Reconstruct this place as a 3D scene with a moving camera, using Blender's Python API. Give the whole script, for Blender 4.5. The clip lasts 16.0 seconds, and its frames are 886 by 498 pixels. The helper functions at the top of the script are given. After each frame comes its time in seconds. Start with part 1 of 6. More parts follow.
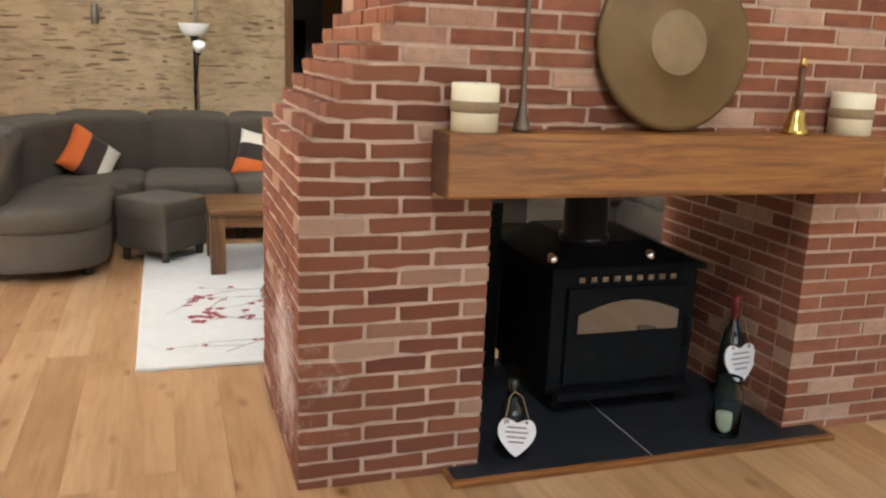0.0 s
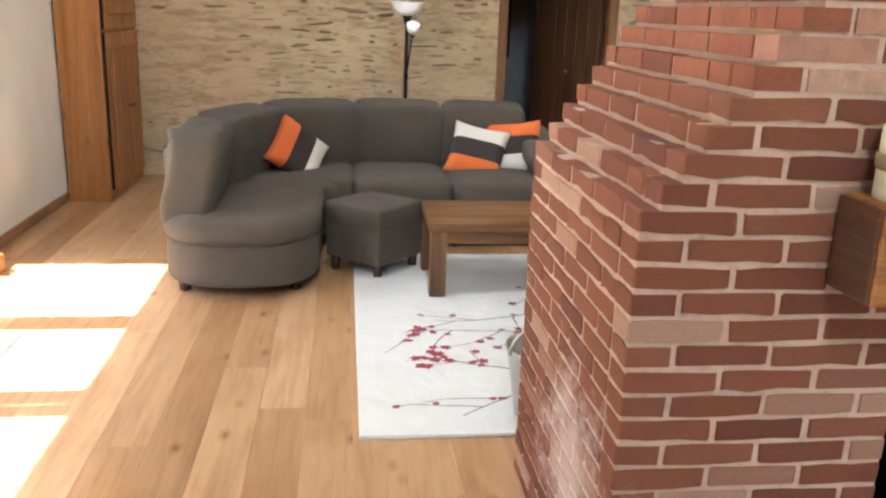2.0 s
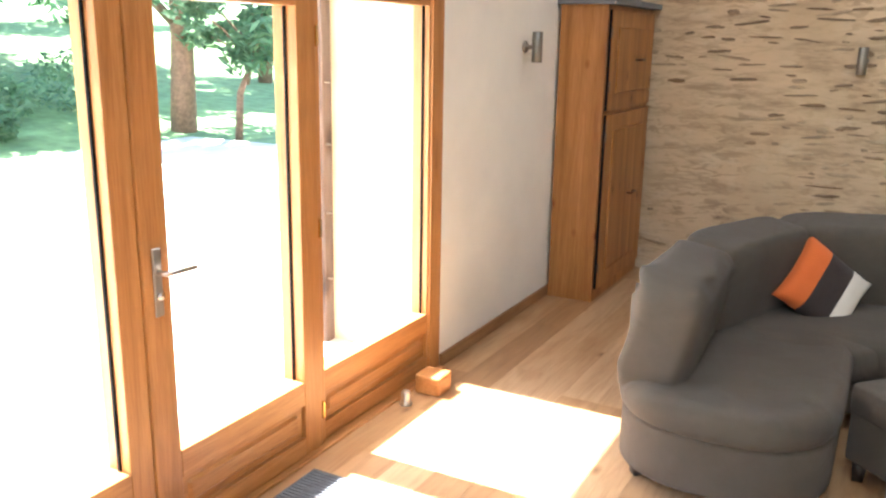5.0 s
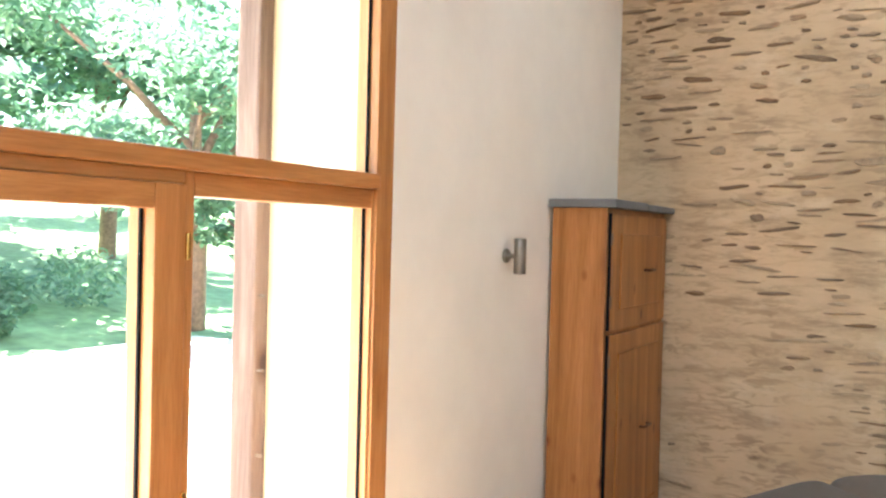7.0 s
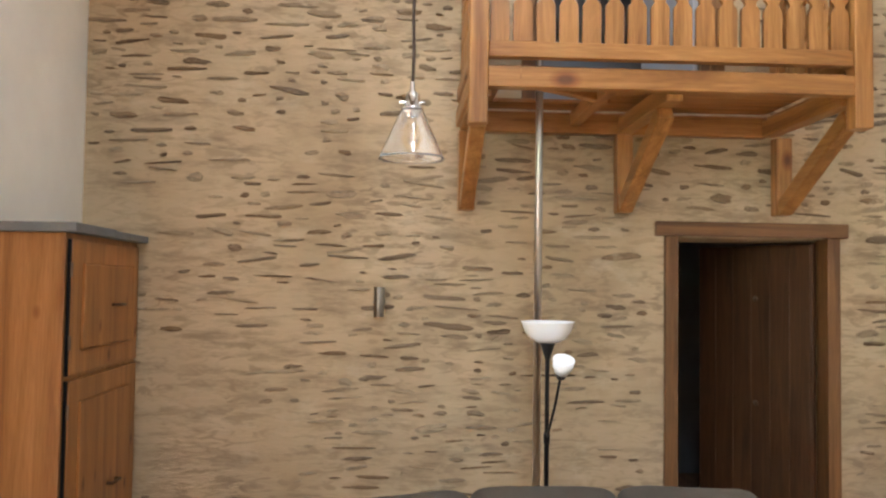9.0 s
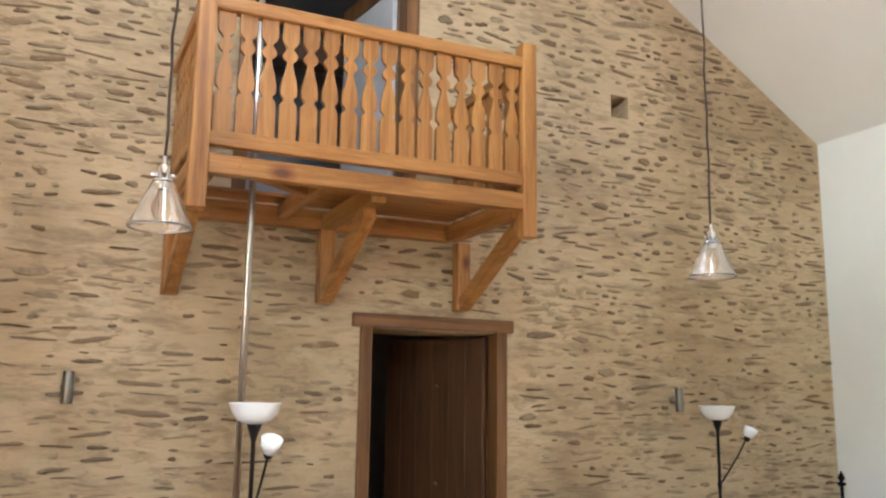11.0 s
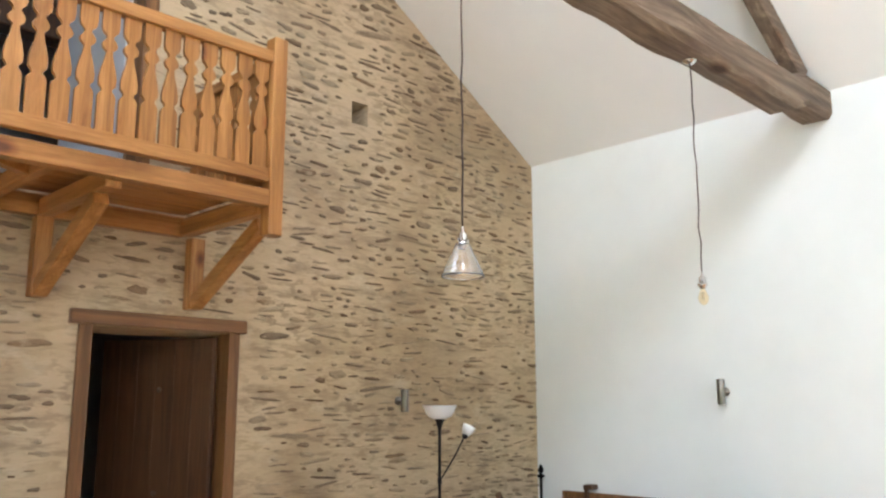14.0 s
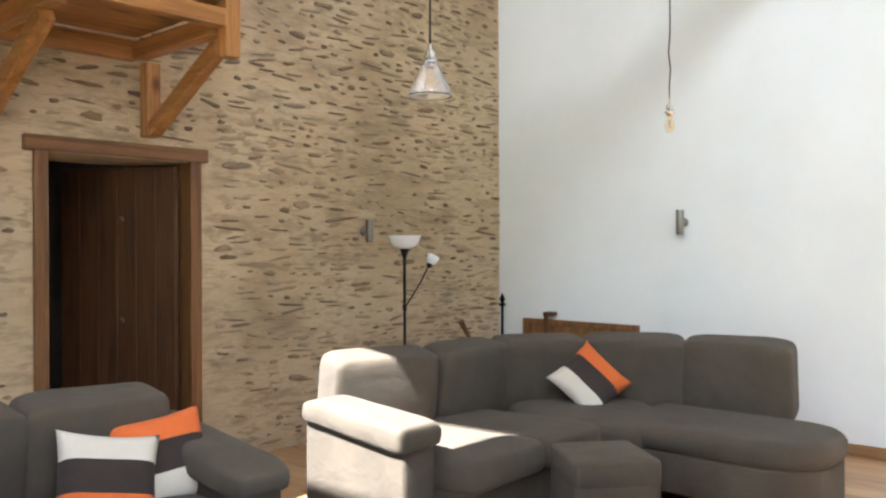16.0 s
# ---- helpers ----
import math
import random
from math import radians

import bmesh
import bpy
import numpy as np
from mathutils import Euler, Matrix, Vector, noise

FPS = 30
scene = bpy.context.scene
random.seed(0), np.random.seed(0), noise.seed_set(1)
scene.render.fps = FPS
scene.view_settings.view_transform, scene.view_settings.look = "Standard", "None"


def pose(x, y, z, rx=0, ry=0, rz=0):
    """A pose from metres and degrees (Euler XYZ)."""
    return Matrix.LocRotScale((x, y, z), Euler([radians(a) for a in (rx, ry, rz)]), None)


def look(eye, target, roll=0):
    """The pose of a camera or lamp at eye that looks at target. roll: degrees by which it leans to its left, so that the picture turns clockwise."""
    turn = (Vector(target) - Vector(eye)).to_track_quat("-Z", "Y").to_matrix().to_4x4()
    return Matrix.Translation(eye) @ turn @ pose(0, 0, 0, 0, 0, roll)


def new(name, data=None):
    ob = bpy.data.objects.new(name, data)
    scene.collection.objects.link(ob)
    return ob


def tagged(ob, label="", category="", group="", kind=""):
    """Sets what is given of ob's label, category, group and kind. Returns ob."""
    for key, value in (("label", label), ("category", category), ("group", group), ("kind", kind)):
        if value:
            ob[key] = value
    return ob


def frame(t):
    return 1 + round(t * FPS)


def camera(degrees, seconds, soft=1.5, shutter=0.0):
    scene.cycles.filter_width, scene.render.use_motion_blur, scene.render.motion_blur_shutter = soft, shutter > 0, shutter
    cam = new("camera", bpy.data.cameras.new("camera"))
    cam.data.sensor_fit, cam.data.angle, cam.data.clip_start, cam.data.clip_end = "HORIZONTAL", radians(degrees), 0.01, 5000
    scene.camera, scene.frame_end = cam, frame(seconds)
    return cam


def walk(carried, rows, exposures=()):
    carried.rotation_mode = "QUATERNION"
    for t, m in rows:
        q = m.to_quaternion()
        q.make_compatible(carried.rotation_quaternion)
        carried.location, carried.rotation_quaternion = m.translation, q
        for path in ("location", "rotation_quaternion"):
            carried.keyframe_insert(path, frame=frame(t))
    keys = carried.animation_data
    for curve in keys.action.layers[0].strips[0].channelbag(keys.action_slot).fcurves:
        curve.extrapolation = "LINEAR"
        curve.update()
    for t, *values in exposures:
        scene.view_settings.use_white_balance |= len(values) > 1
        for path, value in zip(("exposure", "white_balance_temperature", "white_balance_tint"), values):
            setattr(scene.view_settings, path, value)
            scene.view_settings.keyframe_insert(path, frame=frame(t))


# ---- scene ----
cam = camera(55.5, 16.0, soft=2.3)
PATH = [
    (0, (0.034, -0.021, 1.428), (0.653, 1.827, 0.975), 2.3),
    (0.5, (-0.037, 0.189, 1.459), (0.482, 2.061, 0.987), 2.3),
    (1, (-0.081, 0.418, 1.474), (0.367, 2.301, 0.973), 2.1),
    (1.5, (-0.125, 0.67, 1.493), (0.226, 2.567, 0.967), 2.3),
    (2, (-0.184, 0.909, 1.526), (0.05, 2.821, 0.984), 2.1),
    (2.5, (-0.19, 1.103, 1.567), (-0.096, 3.025, 1.023), 2.0),
    (3, (-0.163, 1.3, 1.614), (-0.3, 3.219, 1.068), 1.8),
    (3.5, (-0.199, 1.515, 1.654), (-0.567, 3.402, 1.104), 1.8),
    (4, (-0.243, 1.729, 1.703), (-0.82, 3.562, 1.148), 1.8),
    (4.5, (-0.256, 1.989, 1.717), (-1.027, 3.752, 1.175), 1.6),
    (4.7, (-0.26, 2.086, 1.733), (-1.104, 3.821, 1.205), 1.6),
    (6.8, (-0.363, 3.145, 1.824), (-1.451, 4.82, 1.753), 1.5),
    (7, (-0.386, 3.235, 1.814), (-1.417, 4.948, 1.780), 1.5),
    (7.5, (-0.384, 3.394, 1.814), (-1.195, 5.224, 1.833), 1.2),
    (8, (-0.366, 3.511, 1.808), (-0.945, 5.425, 1.857), 1.1),
    (8.5, (-0.364, 3.617, 1.794), (-0.671, 5.592, 1.863), 1.0),
    (9, (-0.429, 3.603, 1.761), (-0.326, 5.599, 1.847), 0.8),
    (9.5, (-0.467, 3.562, 1.698), (-0.033, 5.51, 1.824), 0.6),
    (9.7, (-0.495, 3.53, 1.684), (0.036, 5.453, 1.83), 0.5),
    (11.8, (-0.757, 3.405, 1.646), (0.224, 5.092, 2.081), 0.6),
    (12, (-0.778, 3.426, 1.647), (0.262, 5.076, 2.089), 0.4),
    (12.5, (-0.824, 3.454, 1.628), (0.348, 5.01, 2.082), 0.4),
    (13, (-0.847, 3.493, 1.62), (0.424, 4.971, 2.065), 0.1),
    (13.5, (-0.836, 3.522, 1.594), (0.498, 4.952, 2.017), 0.1),
    (14, (-0.82, 3.543, 1.586), (0.565, 4.939, 1.953), -0.1),
    (14.5, (-0.797, 3.552, 1.578), (0.625, 4.929, 1.864), -0.2),
    (15, (-0.796, 3.543, 1.556), (0.653, 4.908, 1.753), -0.2),
    (15.5, (-0.788, 3.542, 1.552), (0.672, 4.906, 1.648), -0.4),
    (16, (-0.809, 3.587, 1.504), (0.662, 4.942, 1.498), -0.2),
]
walk(cam, [(t, look(eye, target, roll)) for t, eye, target, roll in PATH],
     [(0, 3.3, 6950, 10), (1, 3.35, 6800, 10), (2, 3.45, 6550, 10), (3.5, 3.45, 6400, 10), (4.5, 3.45, 6400, 10), (7, 3.65, 6350, 10), (8.5, 3.42, 6400, 10),
      (9.5, 3.22, 6800, 11), (12, 3.42, 6350, 10), (14.5, 3.42, 6250, 10), (16, 3.32, 6200, 10)])

# ---- world, sun and daylight ----
world = bpy.data.worlds.new("sky_world")
scene.world = world
world.use_nodes = True
wn = world.node_tree
sky = wn.nodes.new("ShaderNodeTexSky")
sky.sky_type = 'NISHITA'
sky.sun_disc = False
sky.sun_elevation = radians(55.3)
sky.sun_rotation = radians(-90)
bg = wn.nodes["Background"]
bg.inputs[1].default_value = 0.11
wn.links.new(sky.outputs[0], bg.inputs[0])

sun_data = bpy.data.lights.new("sun", 'SUN')
sun_data.energy = 5.0
sun_data.angle = radians(0.5)
sun_data.color = (1.0, 0.985, 0.96)
sun = new("sun", sun_data)
sun.matrix_world = look((-10, 4.82, 14.44), (0, 4.9, 0))


def sky_panel(name, m, sx, sy, energy, color=(0.86, 0.93, 1.0)):
    d = bpy.data.lights.new(name, 'AREA')
    d.shape, d.size, d.size_y, d.energy, d.color = 'RECTANGLE', sx, sy, energy, color
    o = new(name, d)
    o.matrix_world = m
    return o


# skylight in the gable roof window, then three added fill lamps in unseen openings
sky_panel("gable_roof_window_daylight", look((-0.74, 7.03, 4.87), (0.84, 7.03, 2.32)), 0.8, 1.1, 2.6, (0.80, 0.90, 1.0))
sky_panel("roof_fill_light", look((-0.05, 4.08, 5.15), (5.6, 5.6, 3.4)), 0.72, 1.0, 15, (0.78, 0.89, 1.0))
sky_panel("rear_roof_fill_light", look((-0.05, -1.5, 5.15), (5.6, 5.0, 2.4)), 0.72, 1.7, 20, (0.78, 0.89, 1.0))
# added fill from behind the walker, for the chimney front
sky_panel("rear_fill_light", look((2.2, -3.42, 1.5), (2.2, 0, 1.4)), 4.2, 2.2, 0.9)

# ---- materials ----


def shader(name):
    m = bpy.data.materials.new(name)
    m.use_nodes = True
    return m, m.node_tree, m.node_tree.nodes["Principled BSDF"]


def ramp(nt, fac, stops):
    r = nt.nodes.new("ShaderNodeValToRGB")
    while len(r.color_ramp.elements) < len(stops):
        r.color_ramp.elements.new(0.5)
    for e, (p, c) in zip(r.color_ramp.elements, stops):
        e.position, e.color = p, (*c, 1)
    nt.links.new(fac, r.inputs[0])
    return r


def coords(nt, scale=(1, 1, 1), shift=False):
    tc = nt.nodes.new("ShaderNodeTexCoord")
    mp = nt.nodes.new("ShaderNodeMapping")
    mp.inputs["Scale"].default_value = scale
    nt.links.new(tc.outputs["Object"], mp.inputs[0])
    if shift:
        oi = nt.nodes.new("ShaderNodeObjectInfo")
        mul = nt.nodes.new("ShaderNodeVectorMath")
        mul.operation = 'SCALE'
        mul.inputs[0].default_value = (37.0, 53.0, 29.0)
        nt.links.new(oi.outputs["Random"], mul.inputs["Scale"])
        nt.links.new(mul.outputs[0], mp.inputs["Location"])
    return mp.outputs[0]


def tex_noise(nt, co, scale, detail=4, rough=0.6, dist=0.0):
    n = nt.nodes.new("ShaderNodeTexNoise")
    n.inputs["Scale"].default_value = scale
    n.inputs["Detail"].default_value = detail
    n.inputs["Roughness"].default_value = rough
    n.inputs["Distortion"].default_value = dist
    nt.links.new(co, n.inputs["Vector"])
    return n.outputs[0]


def bump(nt, bsdf, fac, strength, distance=0.01):
    b = nt.nodes.new("ShaderNodeBump")
    b.inputs["Strength"].default_value = strength
    b.inputs["Distance"].default_value = distance
    nt.links.new(fac, b.inputs["Height"])
    nt.links.new(b.outputs[0], bsdf.inputs["Normal"])


def blend(nt, a, b, fac, mode='MULTIPLY'):
    m = nt.nodes.new("ShaderNodeMix")
    m.data_type, m.blend_type = 'RGBA', mode
    for s, v in ((m.inputs[0], fac), (m.inputs[6], a), (m.inputs[7], b)):
        if hasattr(v, "is_linked"):
            nt.links.new(v, s)
        else:
            s.default_value = v if isinstance(v, float) else (*v, 1)
    return m.outputs[2]


def plain(name, color, rough=0.6, metal=0.0, vary=0.12, scale=6.0, bumps=0.1, fine=80.0, spec=None):
    """A surface with soft blotches and a fine grain."""
    m, nt, b = shader(name)
    co = coords(nt, shift=True)
    lo = tuple(c * (1 - vary) for c in color)
    hi = tuple(min(1, c * (1 + vary)) for c in color)
    r = ramp(nt, tex_noise(nt, co, scale, 5), [(0.3, lo), (0.7, hi)])
    nt.links.new(r.outputs[0], b.inputs["Base Color"])
    b.inputs["Roughness"].default_value = rough
    b.inputs["Metallic"].default_value = metal
    if spec is not None:
        b.inputs["Specular IOR Level"].default_value = spec
    if bumps:
        bump(nt, b, tex_noise(nt, co, fine, 3), bumps, 0.004)
    return m


def wood(name, dark, mid, light, axis=2, rough=0.45, grain=14.0, knots=0.0, shift=True, bumps=0.12):
    """Timber with the grain along one axis, and knots."""
    m, nt, b = shader(name)
    sc = [1.0, 1.0, 1.0]
    sc[axis] = 0.07
    co = coords(nt, tuple(sc), shift)
    n1 = tex_noise(nt, co, grain, 6, 0.65, 1.2)
    r = ramp(nt, n1, [(0.33, dark), (0.5, mid), (0.66, light)])
    sc2 = [6.0, 6.0, 6.0]
    sc2[axis] = 0.35
    co2 = coords(nt, tuple(sc2), shift)
    n2 = tex_noise(nt, co2, 22, 3)
    streak = ramp(nt, n2, [(0.3, (0.72, 0.66, 0.6)), (0.6, (1, 1, 1))])
    col = blend(nt, r.outputs[0], streak.outputs[0], 0.6)
    if knots:
        sk = [1.0, 1.0, 1.0]
        sk[axis] = 0.6
        v = nt.nodes.new("ShaderNodeTexVoronoi")
        v.inputs["Scale"].default_value = knots
        nt.links.new(coords(nt, tuple(sk), shift), v.inputs["Vector"])
        kr = ramp(nt, v.outputs["Distance"], [(0.06, (0.24, 0.12, 0.06)), (0.10, (0.62, 0.46, 0.34)), (0.17, (1, 1, 1))])
        col = blend(nt, col, kr.outputs[0], 0.9)
    nt.links.new(col, b.inputs["Base Color"])
    b.inputs["Roughness"].default_value = rough
    bump(nt, b, n2, bumps, 0.003)
    return m


def pieces(name, colors, rough=0.85, scale=18.0, bumps=0.5, spots=None):
    """Bricks, stones and boards, each with its own tint."""
    m, nt, b = shader(name)
    oi = nt.nodes.new("ShaderNodeObjectInfo")
    geo = nt.nodes.new("ShaderNodeNewGeometry")
    add = nt.nodes.new("ShaderNodeMath")
    add.operation = 'ADD'
    nt.links.new(oi.outputs["Random"], add.inputs[0])
    nt.links.new(geo.outputs["Random Per Island"], add.inputs[1])
    fr = nt.nodes.new("ShaderNodeMath")
    fr.operation = 'FRACT'
    nt.links.new(add.outputs[0], fr.inputs[0])
    r = ramp(nt, fr.outputs[0], colors)
    r.color_ramp.interpolation = 'LINEAR'
    co = coords(nt, shift=True)
    n = tex_noise(nt, co, scale, 6, 0.7)
    mott = ramp(nt, n, [(0.3, (0.62, 0.6, 0.6)), (0.55, (1, 1, 1)), (0.78, (1.0, 0.95, 0.9))])
    col = blend(nt, r.outputs[0], mott.outputs[0], 0.8)
    if spots:
        n3 = tex_noise(nt, co, 7, 4)
        sp = ramp(nt, n3, [(0.58, (0, 0, 0)), (0.72, (1, 1, 1))])
        col = blend(nt, col, spots, sp.outputs[0], 'MIX')
    nt.links.new(col, b.inputs["Base Color"])
    b.inputs["Roughness"].default_value = rough
    bump(nt, b, tex_noise(nt, co, scale * 4, 5, 0.7), bumps, 0.004)
    return m


def glass(name, tint=(1, 1, 1), rough=0.0, thin=True):
    m, nt, b = shader(name)
    b.inputs["Base Color"].default_value = (*tint, 1)
    b.inputs["Roughness"].default_value = rough
    b.inputs["Transmission Weight"].default_value = 1.0
    b.inputs["IOR"].default_value = 1.02 if thin else 1.4
    return m


def fabric(name, color, weave=420.0, vary=0.16, rough=0.95, sheen=0.1):
    m, nt, b = shader(name)
    co = coords(nt, shift=True)
    lo, hi = tuple(c * (1 - vary) for c in color), tuple(c * (1 + vary) for c in color)
    r = ramp(nt, tex_noise(nt, co, 3.5, 5, 0.6), [(0.3, lo), (0.7, hi)])
    fine = tex_noise(nt, co, weave, 2)
    sp = ramp(nt, fine, [(0.3, (0.75, 0.75, 0.75)), (0.7, (1, 1, 1))])
    nt.links.new(blend(nt, r.outputs[0], sp.outputs[0], 0.7), b.inputs["Base Color"])
    b.inputs["Roughness"].default_value = rough
    b.inputs["Sheen Weight"].default_value = sheen
    wr = tex_noise(nt, co, 5.0, 4, 0.55, 0.6)
    mx = nt.nodes.new("ShaderNodeMath")
    mx.operation = 'MULTIPLY_ADD'
    mx.inputs[1].default_value = 0.12
    nt.links.new(fine, mx.inputs[0])
    nt.links.new(wr, mx.inputs[2])
    bump(nt, b, mx.outputs[0], 0.55, 0.035)
    return m


def mortar(name, color, dark, stretch=(1, 1, 1), scale=9.0):
    m, nt, b = shader(name)
    co = coords(nt, stretch)
    n1 = tex_noise(nt, co, scale, 7, 0.7)
    big = tex_noise(nt, coords(nt), 0.9, 3)
    r = ramp(nt, n1, [(0.32, dark), (0.48, color), (0.8, tuple(min(1, c * 1.12) for c in color))])
    bl = ramp(nt, big, [(0.33, (0.74, 0.71, 0.66)), (0.5, (0.93, 0.92, 0.9)), (0.66, (1, 1, 1))])
    nt.links.new(blend(nt, r.outputs[0], bl.outputs[0], 1.0), b.inputs["Base Color"])
    b.inputs["Roughness"].default_value = 0.95
    bump(nt, b, tex_noise(nt, co, scale * 3, 6, 0.7), 0.5, 0.015)
    return m


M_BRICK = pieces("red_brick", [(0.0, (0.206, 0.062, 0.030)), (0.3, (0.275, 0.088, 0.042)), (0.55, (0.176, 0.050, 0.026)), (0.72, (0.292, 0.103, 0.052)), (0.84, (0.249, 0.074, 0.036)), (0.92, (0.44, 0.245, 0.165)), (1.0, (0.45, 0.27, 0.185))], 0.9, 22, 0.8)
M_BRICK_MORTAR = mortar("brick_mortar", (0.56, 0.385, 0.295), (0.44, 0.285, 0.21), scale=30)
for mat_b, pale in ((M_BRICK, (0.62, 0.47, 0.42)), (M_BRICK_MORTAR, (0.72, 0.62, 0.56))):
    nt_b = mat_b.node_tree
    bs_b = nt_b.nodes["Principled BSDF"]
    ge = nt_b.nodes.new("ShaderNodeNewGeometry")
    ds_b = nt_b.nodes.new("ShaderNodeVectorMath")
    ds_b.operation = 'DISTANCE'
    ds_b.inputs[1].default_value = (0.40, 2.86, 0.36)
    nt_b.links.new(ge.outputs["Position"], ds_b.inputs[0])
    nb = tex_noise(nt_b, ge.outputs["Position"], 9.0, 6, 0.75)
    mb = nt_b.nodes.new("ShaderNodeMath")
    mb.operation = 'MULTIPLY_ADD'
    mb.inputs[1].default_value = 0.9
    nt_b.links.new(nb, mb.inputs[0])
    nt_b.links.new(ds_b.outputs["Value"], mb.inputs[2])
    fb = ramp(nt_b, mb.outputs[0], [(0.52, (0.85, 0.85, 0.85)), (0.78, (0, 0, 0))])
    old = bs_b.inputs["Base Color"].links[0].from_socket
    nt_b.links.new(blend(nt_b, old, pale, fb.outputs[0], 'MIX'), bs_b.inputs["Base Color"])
M_STONE = pieces("slate_stone", [(0.0, (0.20, 0.138, 0.085)), (0.15, (0.28, 0.20, 0.125)), (0.35, (0.45, 0.35, 0.225)), (0.5, (0.23, 0.165, 0.105)), (0.7, (0.43, 0.335, 0.215)), (0.88, (0.27, 0.175, 0.095)), (1.0, (0.17, 0.11, 0.062))], 0.9, 22, 0.6, spots=(0.47, 0.37, 0.245))
M_POINTING = mortar("lime_pointing", (0.575, 0.44, 0.285), (0.36, 0.27, 0.175), (0.4, 1, 2.0), 6)
pt = M_POINTING.node_tree
pt_b = pt.nodes["Principled BSDF"]
pt_old = pt_b.inputs["Base Color"].links[0].from_socket
pt_warp = tex_noise(pt, coords(pt, (1.3, 1, 4.2)), 5.5, 3, 0.55, 0.9)
pt_buried = ramp(pt, pt_warp, [(0.50, (0, 0, 0)), (0.60, (0.75, 0.75, 0.75))])
pt_wash = ramp(pt, tex_noise(pt, coords(pt), 1.6, 3), [(0.40, (0.15, 0.15, 0.15)), (0.62, (1, 1, 1))])
pt_tint = ramp(pt, tex_noise(pt, coords(pt), 3.0, 3), [(0.35, (0.25, 0.18, 0.115)), (0.65, (0.37, 0.27, 0.16))])
pt_mask = blend(pt, pt_buried.outputs[0], pt_wash.outputs[0], 1.0)
pt_col = blend(pt, pt_old, pt_tint.outputs[0], pt_mask, 'MIX')
pt_lime = ramp(pt, tex_noise(pt, coords(pt, (0.8, 1, 1.6)), 2.3, 5, 0.7), [(0.56, (0, 0, 0)), (0.72, (0.55, 0.55, 0.55))])
pt.links.new(blend(pt, pt_col, (0.66, 0.545, 0.385), pt_lime.outputs[0], 'MIX'), pt_b.inputs["Base Color"])
M_PLASTER = plain("white_plaster", (0.82, 0.835, 0.82), 0.9, vary=0.03, scale=1.5, bumps=0.12, fine=25)
# plaster for the west wall; the floor's warm bounce is mixed into its colour
M_WARMLIT_PLASTER = plain("warm_bounce_plaster", (0.84, 0.81, 0.735), 0.9, vary=0.05, scale=1.8, bumps=0.35, fine=14)
M_CEILING = plain("ceiling_plaster", (0.85, 0.845, 0.825), 0.92, vary=0.025, scale=1.2, bumps=0.1, fine=20)
M_PINE = wood("honey_pine", (0.24, 0.095, 0.022), (0.385, 0.168, 0.045), (0.52, 0.255, 0.082), 2, 0.42, 11, 3.5)
M_PINE_X = wood("honey_pine_across", (0.24, 0.095, 0.022), (0.385, 0.168, 0.045), (0.52, 0.255, 0.082), 0, 0.42, 11, 3.0)
M_PINE_Y = wood("honey_pine_deep", (0.24, 0.095, 0.022), (0.385, 0.168, 0.045), (0.52, 0.255, 0.082), 1, 0.42, 11, 3.0)
M_CABINET = wood("knotty_cabinet_pine", (0.25, 0.095, 0.024), (0.37, 0.155, 0.042), (0.47, 0.215, 0.068), 2, 0.42, 7, 5.5)
M_FRAME = wood("window_oak", (0.36, 0.15, 0.045), (0.46, 0.205, 0.065), (0.54, 0.26, 0.09), 2, 0.38, 14)
M_FRAME_Y = wood("window_oak_across", (0.36, 0.15, 0.045), (0.46, 0.205, 0.065), (0.54, 0.26, 0.09), 1, 0.38, 14)
M_DOORWOOD = wood("dark_oak_door", (0.055, 0.022, 0.008), (0.09, 0.038, 0.014), (0.125, 0.055, 0.021), 2, 0.5, 12)
M_JAMB = wood("brown_jamb", (0.12, 0.052, 0.017), (0.20, 0.09, 0.03), (0.28, 0.13, 0.045), 2, 0.5, 12)
M_JAMB_X = wood("brown_lintel", (0.12, 0.052, 0.017), (0.20, 0.09, 0.03), (0.28, 0.13, 0.045), 0, 0.5, 12)
M_BEAM = wood("old_oak_beam", (0.10, 0.068, 0.044), (0.20, 0.14, 0.094), (0.32, 0.24, 0.165), 0, 0.75, 11, 2.2, bumps=0.8)
M_MANTEL = wood("oak_mantel", (0.12, 0.038, 0.008), (0.25, 0.088, 0.018), (0.34, 0.135, 0.03), 0, 0.42, 24, bumps=0.3)
M_TABLE = wood("sheesham_table", (0.07, 0.03, 0.012), (0.17, 0.078, 0.03), (0.31, 0.16, 0.065), 0, 0.35, 10)
M_TABLE_Z = wood("sheesham_leg", (0.07, 0.03, 0.012), (0.14, 0.065, 0.026), (0.22, 0.11, 0.045), 2, 0.35, 10)
M_DINING = wood("dining_oak", (0.22, 0.09, 0.028), (0.31, 0.13, 0.04), (0.38, 0.17, 0.055), 1, 0.6, 10)
M_CHAIRWOOD = wood("dark_chair_wood", (0.06, 0.02, 0.01), (0.10, 0.036, 0.017), (0.16, 0.06, 0.03), 2, 0.25, 12)
M_SOFA = fabric("taupe_chenille", (0.090, 0.071, 0.051), sheen=0.03)
M_SOFA_DARK = fabric("taupe_chenille_base", (0.078, 0.063, 0.046), sheen=0.03)
M_LEGS = plain("dark_sofa_leg", (0.03, 0.02, 0.015), 0.4)
M_ORANGE = fabric("orange_cotton", (0.72, 0.15, 0.03), vary=0.06, sheen=0.05)
